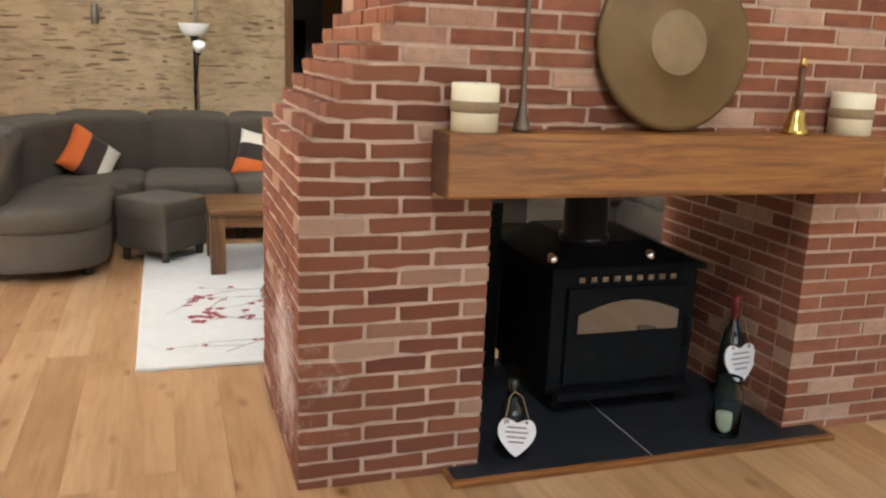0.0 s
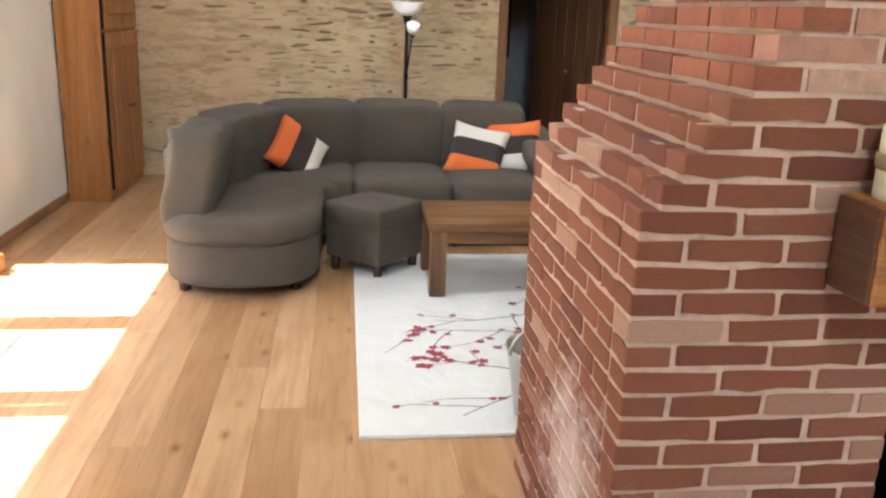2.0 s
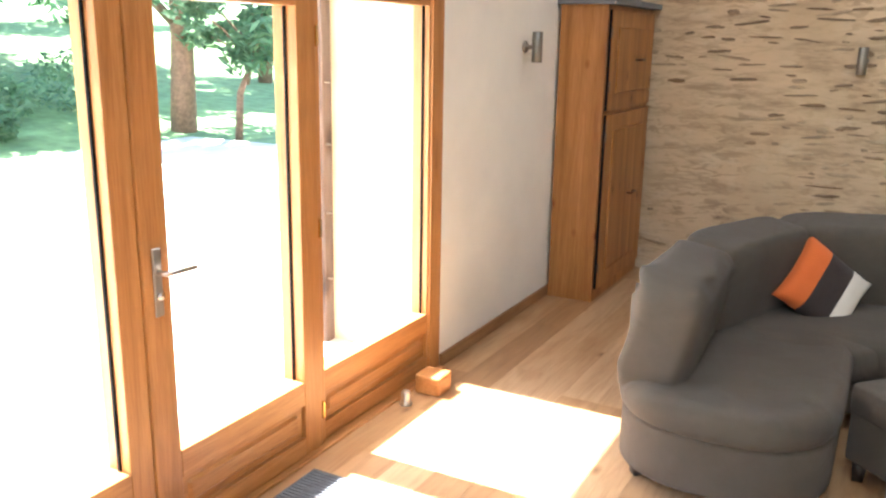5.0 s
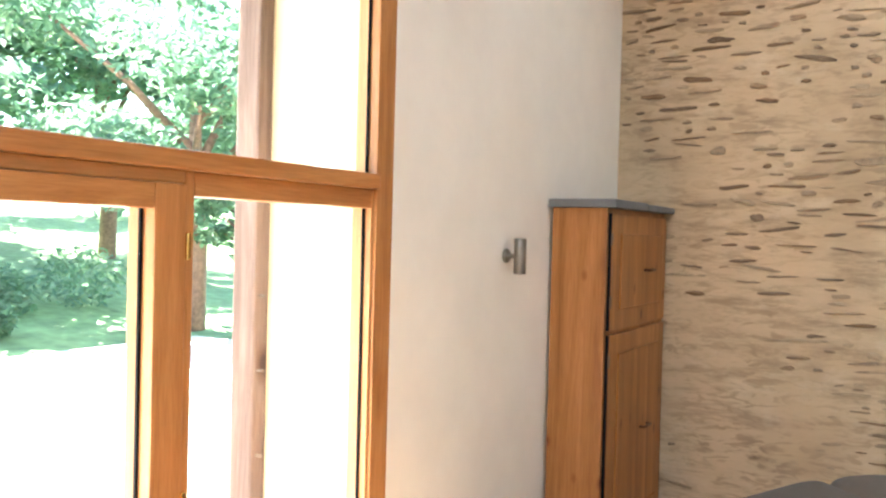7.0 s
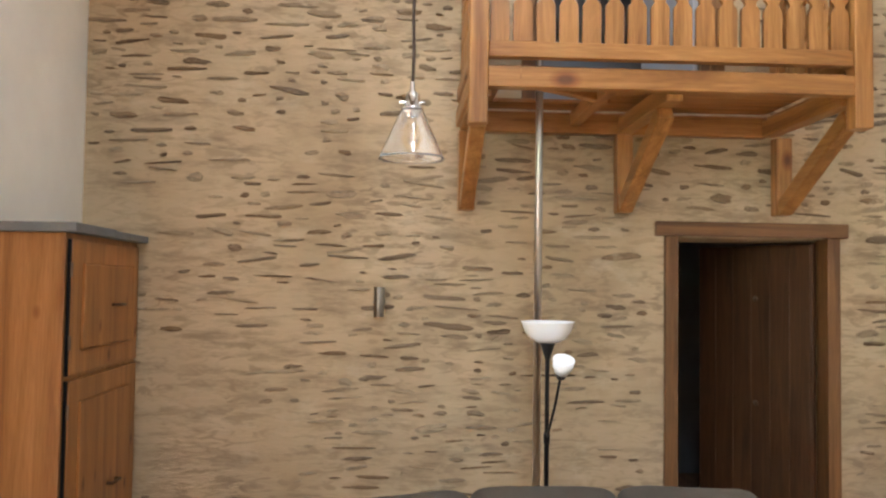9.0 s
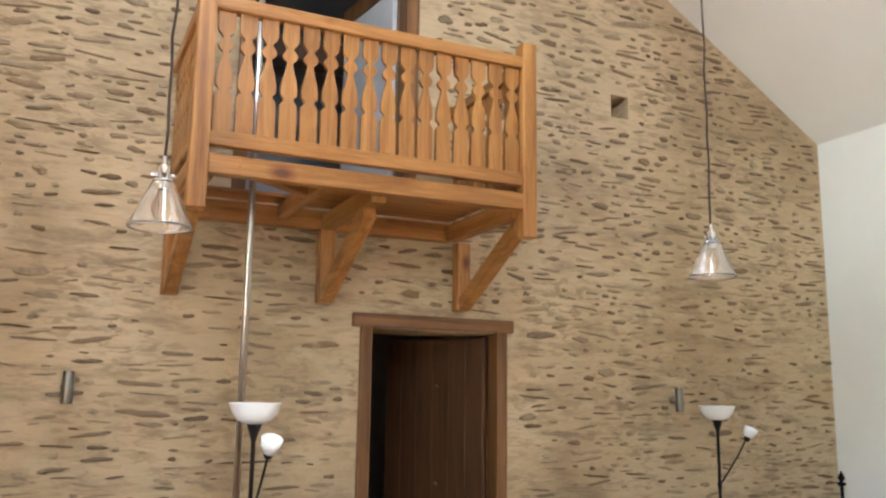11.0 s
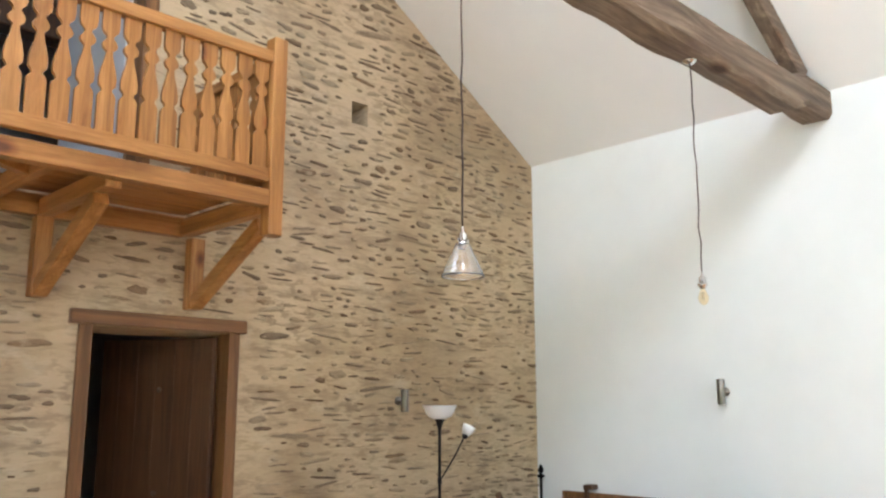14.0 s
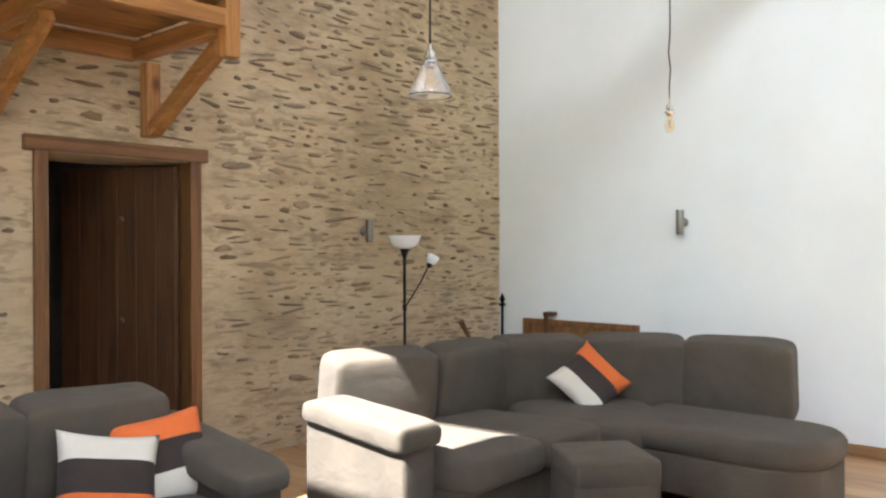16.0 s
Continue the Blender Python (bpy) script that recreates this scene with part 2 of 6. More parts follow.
M_BROWNCLOTH = fabric("dark_brown_cotton", (0.045, 0.03, 0.024), vary=0.1, sheen=0.05)
M_CREAM = fabric("cream_cotton", (0.72, 0.66, 0.56), vary=0.04, sheen=0.05)
M_RUG = fabric("ivory_wool_rug", (0.70, 0.70, 0.64), 260, 0.05, 1.0, 0.2)
M_TWIG = plain("rug_twig_pile", (0.13, 0.09, 0.08), 1.0, vary=0.3)
M_BLOSSOM = plain("rug_blossom_pile", (0.29, 0.055, 0.06), 1.0, vary=0.35, scale=40)
M_STOVE = plain("black_cast_iron", (0.006, 0.006, 0.0065), 0.7, 0.0, 0.3, 12, 0.15, 120, spec=0.10)
M_FLUE = plain("black_enamel_pipe", (0.014, 0.014, 0.015), 0.35, 0.3, 0.2)
M_STOVEGLASS = plain("dark_stove_glass", (0.01, 0.01, 0.01), 0.04, 0.0, 0.05, bumps=0)
M_STOVEGLASS.node_tree.nodes["Principled BSDF"].inputs["IOR"].default_value = 3.2
M_SLATE = plain("blue_grey_slate", (0.015, 0.017, 0.022), 0.55, 0.0, 0.3, 5, 0.25, 40, spec=0.35)
M_GROUT = plain("pale_grout", (0.35, 0.34, 0.33), 0.9)
M_STEEL = plain("brushed_steel", (0.58, 0.56, 0.53), 0.3, 1.0, 0.06, 30, 0.03)
M_SCONCE = plain("dull_bronze_steel", (0.27, 0.25, 0.22), 0.34, 1.0, 0.08, 30, 0.03)
M_CHROME = plain("polished_chrome", (0.75, 0.74, 0.72), 0.12, 1.0, 0.03, bumps=0)
M_BLACKMETAL = plain("black_lamp_metal", (0.014, 0.013, 0.013), 0.45, 0.4, 0.1)
M_OPAL = plain("opal_lamp_glass", (0.90, 0.91, 0.93), 0.3, 0, 0.02, bumps=0)
M_SHADE = glass("clear_shade_glass", (0.98, 0.97, 0.95), 0.02, False)
M_SHADE.node_tree.nodes["Principled BSDF"].inputs["Transmission Weight"].default_value = 0.95
M_SHADE.node_tree.nodes["Principled BSDF"].inputs["IOR"].default_value = 1.4
M_BULB = glass("amber_bulb_glass", (1.0, 0.86, 0.62), 0.05)
M_PANE = glass("window_glass")
M_JAR = glass("green_jar_glass", (0.72, 0.84, 0.82), 0.03, False)
M_JAR.node_tree.nodes["Principled BSDF"].inputs["IOR"].default_value = 1.25
M_CORD = plain("brown_flex", (0.05, 0.03, 0.022), 0.8)
M_BRASSGONG = plain("aged_gong_brass", (0.155, 0.088, 0.03), 0.66, 0.2, 0.22, 4, 0.2, 60)
M_BRASS = plain("polished_brass", (0.62, 0.42, 0.13), 0.25, 1.0, 0.08, bumps=0.05)
M_GONGMID = plain("rubbed_gong_centre", (0.23, 0.155, 0.08), 0.68, 0.15, 0.15, 9, 0.2, 60)
M_PEWTER = plain("dull_bronze", (0.16, 0.115, 0.085), 0.45, 0.7, 0.2)
M_WAX = plain("ivory_candle_wax", (0.78, 0.70, 0.52), 0.55, 0, 0.05)
M_JUTE = fabric("jute_band", (0.30, 0.20, 0.11), 120, 0.25)
M_BOTTLE = plain("dark_bottle_glass", (0.012, 0.014, 0.012), 0.06, 0, 0.1, bumps=0)
M_CAPSULE = plain("red_bottle_capsule", (0.16, 0.012, 0.016), 0.4)
M_HEART = plain("white_painted_heart", (0.74, 0.70, 0.68), 0.7, 0, 0.05)
M_INK = plain("grey_lettering", (0.22, 0.18, 0.17), 0.8)
M_WICKER = pieces("pale_wicker", [(0.0, (0.42, 0.35, 0.27)), (0.5, (0.55, 0.48, 0.39)), (1.0, (0.34, 0.28, 0.20))], 0.8, 40, 0.3)
M_WICKERDARK = plain("grey_wicker_rim", (0.30, 0.26, 0.21), 0.8, 0, 0.3, 60, 0.4, 150)
M_SHOE = plain("taupe_suede_shoe", (0.30, 0.24, 0.18), 0.9, 0, 0.15)
M_SHOELIGHT = plain("cream_canvas_shoe", (0.66, 0.56, 0.52), 0.9, 0, 0.1)
M_SHOEBLUE = plain("grey_green_shoe", (0.22, 0.23, 0.21), 0.8, 0, 0.1)
M_MAT = plain("charcoal_ribbed_mat", (0.10, 0.105, 0.12), 0.95, 0, 0.2, 20, 0.3, 200)
M_SLATETOP = plain("grey_slate_slab", (0.17, 0.18, 0.19), 0.8, 0, 0.15, 7, 0.4, 50)
M_BOOK = plain("book_paper", (0.70, 0.68, 0.62), 0.8)
M_BOOKBLUE = plain("pale_blue_cover", (0.42, 0.55, 0.62), 0.5)
M_HALLWALL = plain("grey_hall_wall", (0.52, 0.53, 0.55), 0.9, 0, 0.08, 3)
M_DARKART = plain("dark_hanging", (0.02, 0.02, 0.022), 0.7)
M_SKIRT = wood("oak_skirting", (0.24, 0.12, 0.05), (0.32, 0.17, 0.075), (0.40, 0.22, 0.10), 1, 0.45, 12)
M_GRASS = plain("lawn_grass", (0.15, 0.25, 0.10), 0.95, 0, 0.35, 3, 0.6, 60)
M_PATIO = plain("pale_gravel_terrace", (0.55, 0.51, 0.45), 0.95, 0, 0.12, 4, 0.6, 90)
M_LEAF = pieces("tree_leaf", [(0.0, (0.13, 0.25, 0.13)), (0.4, (0.19, 0.32, 0.18)), (0.7, (0.15, 0.28, 0.18)), (1.0, (0.25, 0.35, 0.19))], 0.6, 8, 0.1)
lt = M_LEAF.node_tree
lb = lt.nodes["Principled BSDF"]
tr = lt.nodes.new("ShaderNodeBsdfTranslucent")
lt.links.new(lb.inputs["Base Color"].links[0].from_socket, tr.inputs[0])
ad = lt.nodes.new("ShaderNodeMixShader")
ad.inputs[0].default_value = 0.6
lt.links.new(lb.outputs[0], ad.inputs[1])
lt.links.new(tr.outputs[0], ad.inputs[2])
lt.links.new(ad.outputs[0], lt.nodes["Material Output"].inputs[0])
M_BARK = plain("reddish_bark", (0.22, 0.13, 0.085), 0.95, 0, 0.35, 14, 0.8, 40)
M_POST = wood("weathered_post", (0.075, 0.042, 0.03), (0.13, 0.082, 0.06), (0.20, 0.135, 0.105), 2, 0.8, 8, 2.5, bumps=0.4)
M_RENDER = plain("ochre_lime_render", (0.58, 0.49, 0.32), 0.95, 0, 0.08, 2.5, 0.3, 40)
M_HOSE = plain("grey_hose", (0.09, 0.085, 0.08), 0.6)

# ---- mesh helpers ----


def box(bm, x0, x1, y0, y1, z0, z1, bevel=0.0, seg=1, m=None):
    r = bmesh.ops.create_cube(bm, size=1.0)
    vs = r["verts"]
    for v in vs:
        v.co = Vector(((x0 + x1) / 2 + v.co.x * (x1 - x0), (y0 + y1) / 2 + v.co.y * (y1 - y0), (z0 + z1) / 2 + v.co.z * (z1 - z0)))
        if m is not None:
            v.co = m @ v.co
    if bevel:
        es = {e for v in vs for e in v.link_edges}
        bmesh.ops.bevel(bm, geom=list(es), offset=bevel, segments=seg, affect='EDGES', profile=0.6)
    return bm


def boxes(*args, bevel=0.004, seg=1):
    bm = bmesh.new()
    for a in args:
        box(bm, *a, bevel=bevel, seg=seg)
    return bm


def lathe(bm, profile, at=(0, 0, 0), n=24, m=None):
    rings = []
    for r, z in profile:
        ring = []
        for k in range(n):
            a = 2 * math.pi * k / n
            p = Vector((at[0] + r * math.cos(a), at[1] + r * math.sin(a), at[2] + z))
            ring.append(bm.verts.new(m @ p if m is not None else p))
        rings.append(ring)
    for a, b in zip(rings, rings[1:]):
        for k in range(n):
            f = bm.faces.new((a[k], a[(k + 1) % n], b[(k + 1) % n], b[k]))
            f.smooth = True
    for ring, flip in ((rings[0], True), (rings[-1], False)):
        if (ring[0].co - ring[n // 2].co).length > 1e-4:
            bm.faces.new(ring[::-1] if flip else ring)
    return bm


def tube(bm, pts, radius, n=8):
    pts = [Vector(p) for p in pts]
    rings = []
    for k, p in enumerate(pts):
        d = (pts[min(k + 1, len(pts) - 1)] - pts[max(k - 1, 0)]).normalized()
        u = d.orthogonal().normalized() if k == 0 else (u - d * u.dot(d)).normalized()
        w = d.cross(u)
        rad = radius[k] if isinstance(radius, (list, tuple)) else radius
        rings.append([bm.verts.new(p + rad * (math.cos(2 * math.pi * j / n) * u + math.sin(2 * math.pi * j / n) * w)) for j in range(n)])
    for a, b in zip(rings, rings[1:]):
        for j in range(n):
            f = bm.faces.new((a[j], a[(j + 1) % n], b[(j + 1) % n], b[j]))
            f.smooth = True
    bm.faces.new(rings[0][::-1])
    bm.faces.new(rings[-1])
    return bm


def prism(bm, outline, z0, z1, m=None):
    """An upright prism over a closed outline."""
    lo = [bm.verts.new((m @ Vector((x, y, z0))) if m is not None else (x, y, z0)) for x, y in outline]
    hi = [bm.verts.new((m @ Vector((x, y, z1))) if m is not None else (x, y, z1)) for x, y in outline]
    n = len(outline)
    for k in range(n):
        bm.faces.new((lo[k], lo[(k + 1) % n], hi[(k + 1) % n], hi[k]))
    bm.faces.new(lo[::-1])
    bm.faces.new(hi)
    return bm


def mesh_of(name, bm, mat):
    bmesh.ops.recalc_face_normals(bm, faces=bm.faces[:])
    me = bpy.data.meshes.new(name)
    bm.to_mesh(me)
    bm.free()
    me.materials.append(mat)
    return me


def part(name, bm, material, parent=None, label=""):
    ob = new(name, mesh_of(name, bm, material))
    if parent is not None:
        ob.parent = parent
    if label:
        ob["label"] = label
    return ob


def thing(name, label, category, at=(0, 0, 0), group="", turn=0.0):
    ob = new(name)
    ob.empty_display_size = 0.1
    ob.matrix_basis = pose(*at, 0, 0, turn)
    return tagged(ob, label, category, group)


def structure(name, bm, material, label, category):
    return tagged(part(name, bm, material), label, category, kind="structure")


def smooth(ob, levels=2):
    for p in ob.data.polygons:
        p.use_smooth = True
    md = ob.modifiers.new("round", 'SUBSURF')
    md.levels = md.render_levels = levels
    return ob


# ---- the room's shell ----
XL, XR, YB, YG = -2.333, 5.6, -3.5, 8.745
EAVE, RIDGE_X, RIDGE_Z = 3.96, 1.634, 6.42
SLOPE = (RIDGE_Z - EAVE) / (XR - RIDGE_X)


def roof_z(x):
    return RIDGE_Z - SLOPE * abs(x - RIDGE_X)


floor = structure("floor", boxes((XL - 0.3, XR + 0.3, YB - 0.3, YG + 0.3, -0.25, -0.016), bevel=0), M_SKIRT, "subfloor under warm oak plank flooring", "floor")


def wall_with_holes(u0, u1, z0, z1, holes):
    """Rectangles (u0, u1, z0, z1) that fill a wall around its openings."""
    us = sorted({u0, u1, *[h[0] for h in holes], *[h[1] for h in holes]})
    out = []
    for a, b in zip(us, us[1:]):
        mid = (a + b) / 2
        zs = [z0]
        for h in sorted(holes, key=lambda q: q[2]):
            if h[0] < mid < h[1]:
                zs += [h[2], h[3]]
        zs.append(z1)
        for c, d in zip(zs[::2], zs[1::2]):
            if d - c > 1e-4:
                out.append((a, b, c, d))
    return out


WIN = (2.10, 6.05, 0.0, 3.62)
bm = bmesh.new()
for a, b, c, d in wall_with_holes(YB, YG, -0.05, EAVE + 0.05, [WIN]):
    box(bm, XL - 0.42, XL, a, b, c, d)
structure("wall_west", bm, M_WARMLIT_PLASTER, "plastered side wall around the glazed doors, tinted with warm floor bounce", "wall")
structure("wall_east", boxes((XR, XR + 0.4, YB - 0.4, YG + 0.5, -0.05, EAVE + 0.05), bevel=0), M_PLASTER, "tall plain white plastered wall", "wall")
bm = bmesh.new()
# unseen opening, added around the rear fill lamp
REAR = (0.1, 4.3, 0.4, 2.6)
for a, b, c, d in wall_with_holes(XL - 0.42, XR + 0.4, -0.05, 7.0, [REAR]):
    box(bm, a, b, YB - 0.4, YB, c, d)
structure("wall_south", bm, M_PLASTER, "plain white plastered end wall with an added unseen opening for fill light", "wall")

# gable wall, in slabs below the roof line, with the doorway, the loft opening and the wall niche
DOOR = (1.25, 2.25, 0.0, 2.08)
LOFT = (0.33, 1.50, 2.86, 4.76)
NICHE = (3.29, 3.46, 3.87, 4.06)
bm = bmesh.new()
for a, b, c, d in wall_with_holes(XL - 0.42, XR + 0.4, -0.05, 6.9, [DOOR, LOFT, NICHE]):
    box(bm, a, b, YG, YG + 0.55, c, d)
box(bm, NICHE[0] - 0.01, NICHE[1] + 0.01, YG + 0.4, YG + 0.5, NICHE[2] - 0.01, NICHE[3] + 0.01)
gable = structure("wall_north", bm, M_POINTING, "rubble stone gable wall with sandy lime pointing", "wall")

# sloping ceilings; the west one has a roof window and two added openings
bm = bmesh.new()


def roof_slab(x0, x1, y0, y1):
    v = []
    for dz in (0.0, 0.25):
        for x, y in ((x0, y0), (x1, y0), (x1, y1), (x0, y1)):
            v.append(bm.verts.new((x, y, roof_z(x) + dz)))
    for f in ((0, 1, 2, 3), (7, 6, 5, 4), (0, 4, 5, 1), (1, 5, 6, 2), (2, 6, 7, 3), (3, 7, 4, 0)):
        bm.faces.new([v[k] for k in f])


roof_slab(RIDGE_X, XR + 0.5, YB - 0.4, YG + 0.5)
structure("ceiling_east", bm, M_CEILING, "sloping white plastered ceiling", "ceiling")
bm = bmesh.new()
RW = (-1.2, -0.36, 6.45, 7.62)
# two unseen openings added for fill light on the chimney and east wall
REAR_FILL_GAP = (-0.4, 0.35, -2.4, -0.6)
FILL_GAP = (-0.4, 0.35, 3.58, 4.6)


def roof_strip(y0, y1, hole):
    if hole is None:
        roof_slab(XL - 1.15, RIDGE_X, y0, y1)
    else:
        roof_slab(XL - 1.15, hole[0], y0, y1)
        roof_slab(hole[1], RIDGE_X, y0, y1)


roof_strip(YB - 0.4, REAR_FILL_GAP[2], None)
roof_strip(REAR_FILL_GAP[2], REAR_FILL_GAP[3], REAR_FILL_GAP)
roof_strip(REAR_FILL_GAP[3], FILL_GAP[2], None)
roof_strip(FILL_GAP[2], FILL_GAP[3], FILL_GAP)
roof_strip(FILL_GAP[3], RW[2], None)
roof_strip(RW[2], RW[3], RW)
roof_strip(RW[3], YG + 0.5, None)
structure("ceiling_west", bm, M_CEILING, "sloping white plastered ceiling with a roof window and two added fill-light openings", "ceiling")

# ---- glazed wall ----
FX0, FX1 = XL - 0.105, XL + 0.004
win = tagged(new("window_1"), "large honey-oak glazed wall with a double door", "window", kind="structure")


def frame_part(name, y0, y1, z0, z1, mat, x0=FX0, x1=FX1, bev=0.006, parent=win):
    return part(name, boxes((x0, x1, y0, y1, z0, z1), bevel=bev, seg=2), mat, parent)


frame_part("window_frame", 5.945, 6.06, 0.0, 3.62, M_FRAME)
frame_part("window_frame", 2.09, 2.205, 0.0, 3.62, M_FRAME)
frame_part("window_frame", 2.205, 5.945, 3.52, 3.62, M_FRAME_Y)
frame_part("transom", 2.205, 5.945, 1.985, 2.045, M_FRAME_Y, FX0 - 0.01, FX1 + 0.02)
frame_part("mullion", 4.977, 5.012, 0.0, 1.985, M_FRAME)
frame_part("mullion", 3.06, 3.11, 0.0, 1.985, M_FRAME)
frame_part("mullion", 4.02, 4.075, 2.045, 3.52, M_FRAME)
frame_part("threshold", 2.09, 6.06, -0.004, 0.011, M_FRAME_Y, XL - 0.02, XL + 0.045, 0.003)
frame_part("lintel_rail", 3.11, 4.977, 1.945, 1.985, M_FRAME_Y)


def panel_leaf(parent, y0, y1, z0, z1, side0, side1, x0, x1, glass_z):
    """Stiles, rails, raised bottom panel and pane of one glazed leaf."""
    part("stile", boxes((x0, x1, y0, y0 + side0, z0, z1), bevel=0.006, seg=2), M_FRAME, parent)
    part("stile", boxes((x0, x1, y1 - side1, y1, z0, z1), bevel=0.006, seg=2), M_FRAME, parent)
    a, b = y0 + side0, y1 - side1
    part("rail", boxes((x0, x1, a, b, z1 - 0.075, z1), bevel=0.005, seg=2), M_FRAME_Y, parent)
    part("rail", boxes((x0, x1, a, b, glass_z - 0.105, glass_z), bevel=0.005, seg=2), M_FRAME_Y, parent)
    part("rail", boxes((x0, x1, a, b, z0, z0 + 0.085), bevel=0.005, seg=2), M_FRAME_Y, parent)
    part("panel", boxes((x0 + 0.02, x1 - 0.018, a, b, z0 + 0.085, glass_z - 0.105), bevel=0.003), M_FRAME_Y, parent)
    part("raised_panel", boxes((x1 - 0.03, x1 - 0.006, a + 0.035, b - 0.035, z0 + 0.115, glass_z - 0.135), bevel=0.012), M_FRAME_Y, parent)
    pane = part("pane", boxes((x0 + 0.044, x0 + 0.054, a - 0.005, b + 0.005, glass_z - 0.005, z1 - 0.07), bevel=0), M_PANE, parent)
    pane.visible_shadow = False
    for y in (a + 0.004, b - 0.004):
        part("glazing_gasket", boxes((x0 + 0.056, x0 + 0.066, y - 0.005, y + 0.005, glass_z, z1 - 0.075), bevel=0), M_STOVE, parent)


panel_leaf(win, 5.012, 5.945, 0.012, 1.985, 0.012, 0.014, FX0, FX1 - 0.012, 0.34)
panel_leaf(win, 2.205, 3.06, 0.012, 1.985, 0.014, 0.012, FX0, FX1 - 0.012, 0.34)
for y0, y1 in ((2.205, 4.02), (4.075, 5.945)):
    p = part("pane", boxes((FX0 + 0.044, FX0 + 0.054, y0 - 0.005, y1 + 0.005, 2.04, 3.525), bevel=0), M_PANE, win)
    p.visible_shadow = False
    for y in (y0 + 0.005, y1 - 0.005):
        part("glazing_gasket", boxes((FX0 + 0.056, FX0 + 0.066, y - 0.005, y + 0.005, 2.045, 3.52), bevel=0), M_STOVE, win)

right_leaf = tagged(new("door_1"), "closed honey-oak glazed door with a raised bottom panel", "door", kind="structure")
panel_leaf(right_leaf, 4.045, 4.975, 0.012, 1.943, 0.115, 0.118, FX0 + 0.006, FX1 + 0.012, 0.35)
left_leaf = tagged(new("door_2"), "closed honey-oak glazed door beside its twin", "door", kind="structure")
panel_leaf(left_leaf, 3.112, 4.041, 0.012, 1.943, 0.105, 0.095, FX0 + 0.006, FX1 + 0.006, 0.36)
HX = FX1 + 0.014
part("handle_plate", boxes((HX, HX + 0.008, 4.082, 4.118, 0.86, 1.09), bevel=0.003), M_STEEL, right_leaf, "brushed steel handle plate")
bm = bmesh.new()
tube(bm, [(HX, 4.10, 1.01), (HX + 0.05, 4.10, 1.01), (HX + 0.055, 4.115, 1.01), (HX + 0.055, 4.22, 1.008)], 0.009, 10)
part("handle", bm, M_STEEL, right_leaf, "brushed steel lever handle")
bm = bmesh.new()
lathe(bm, [(0.0, 0), (0.014, 0), (0.014, 0.012), (0.0, 0.012)], n=14, m=pose(HX + 0.008, 4.10, 0.93, 0, 90, 0))
part("keyhole", bm, M_CHROME, right_leaf)
for z in (0.14, 0.95, 1.72):
    part("hinge", boxes((FX1 + 0.008, FX1 + 0.022, 4.97, 4.984, z, z + 0.08), bevel=0.003), M_BRASS, right_leaf, "brass hinge")

# ---- skirting ----
structure("baseboard_east", boxes((XR - 0.018, XR, YB, YG, 0, 0.085), bevel=0.004), M_SKIRT, "low oak skirting board", "skirting")
structure("baseboard_west", boxes((XL, XL + 0.016, 6.062, 7.70, 0, 0.075), bevel=0.004), M_SKIRT, "low oak skirting board", "skirting")

# ---- outside ----
bm = bmesh.new()
g = []
for k in range(41):
    for j in range(41):
        x, y = -2.75 - 1.2 * k - 0.09 * k * k, 5 + (j - 20) * (2.0 + 0.06 * abs(j - 20))
        rise = max(0.0, -x - 11.5) * 0.12
        g.append(bm.verts.new((x, y, -0.16 + rise + 0.05 * math.sin(x * 0.9) * math.cos(y * 0.7) * (1 if x < -8 else 0))))
for k in range(40):
    for j in range(40):
        bm.faces.new((g[k * 41 + j], g[k * 41 + j + 1], g[k * 41 + 42 + j], g[k * 41 + 41 + j]))
structure("ground", bm, M_GRASS, "sunlit garden lawn rising away from the house", "lawn")
structure("pavement", boxes((-11.5, XL - 0.3, -6, 13.5, -0.15, -0.04), bevel=0), M_PATIO, "pale gravel terrace outside the glazed doors", "terrace")
structure("wall_outside", boxes((-3.22, -2.56, 6.235, 6.75, -0.1, 3.6), bevel=0.01), M_RENDER, "sunlit ochre rendered wall of the porch", "wall")
post = tagged(part("porch_post", boxes((-3.295, -3.15, 6.14, 6.233, -0.1, 3.6), bevel=0.014, seg=2), M_POST), "weathered rough-hewn timber porch post", "post")
for z in (0.35, 0.75, 1.15, 1.5):
    part("iron_pin", boxes((-3.151, -3.11, 6.16, 6.175, z, z + 0.012), bevel=0.002), M_PEWTER, post)
structure("eaves", boxes((-3.48, XL - 0.42, 1.0, 6.9, 3.6, 3.72), bevel=0), M_POST, "timber underside of the overhanging eaves", "eaves")
structure("window_reveal", boxes((-2.615, FX0 - 0.002, 6.036, 6.052, -0.04, 3.6), bevel=0), M_RENDER, "ochre rendered window reveal", "reveal")
hose = thing("garden_tap", "outdoor tap with a hanging grey hose on a rendered wall", "tap")
bm = bmesh.new()
tube(bm, [(-2.67, 6.24, 1.53), (-2.67, 6.19, 1.53), (-2.67, 6.18, 1.49)], 0.018, 8)
part("tap", bm, M_BRASS, hose)
bm = bmesh.new()
tube(bm, [(-2.67, 6.195, 1.50), (-2.665, 6.20, 1.2), (-2.68, 6.20, 0.8), (-2.71, 6.20, 0.4), (-2.77, 6.19, -0.04)], 0.011, 6)
part("hose", bm, M_HOSE, hose)


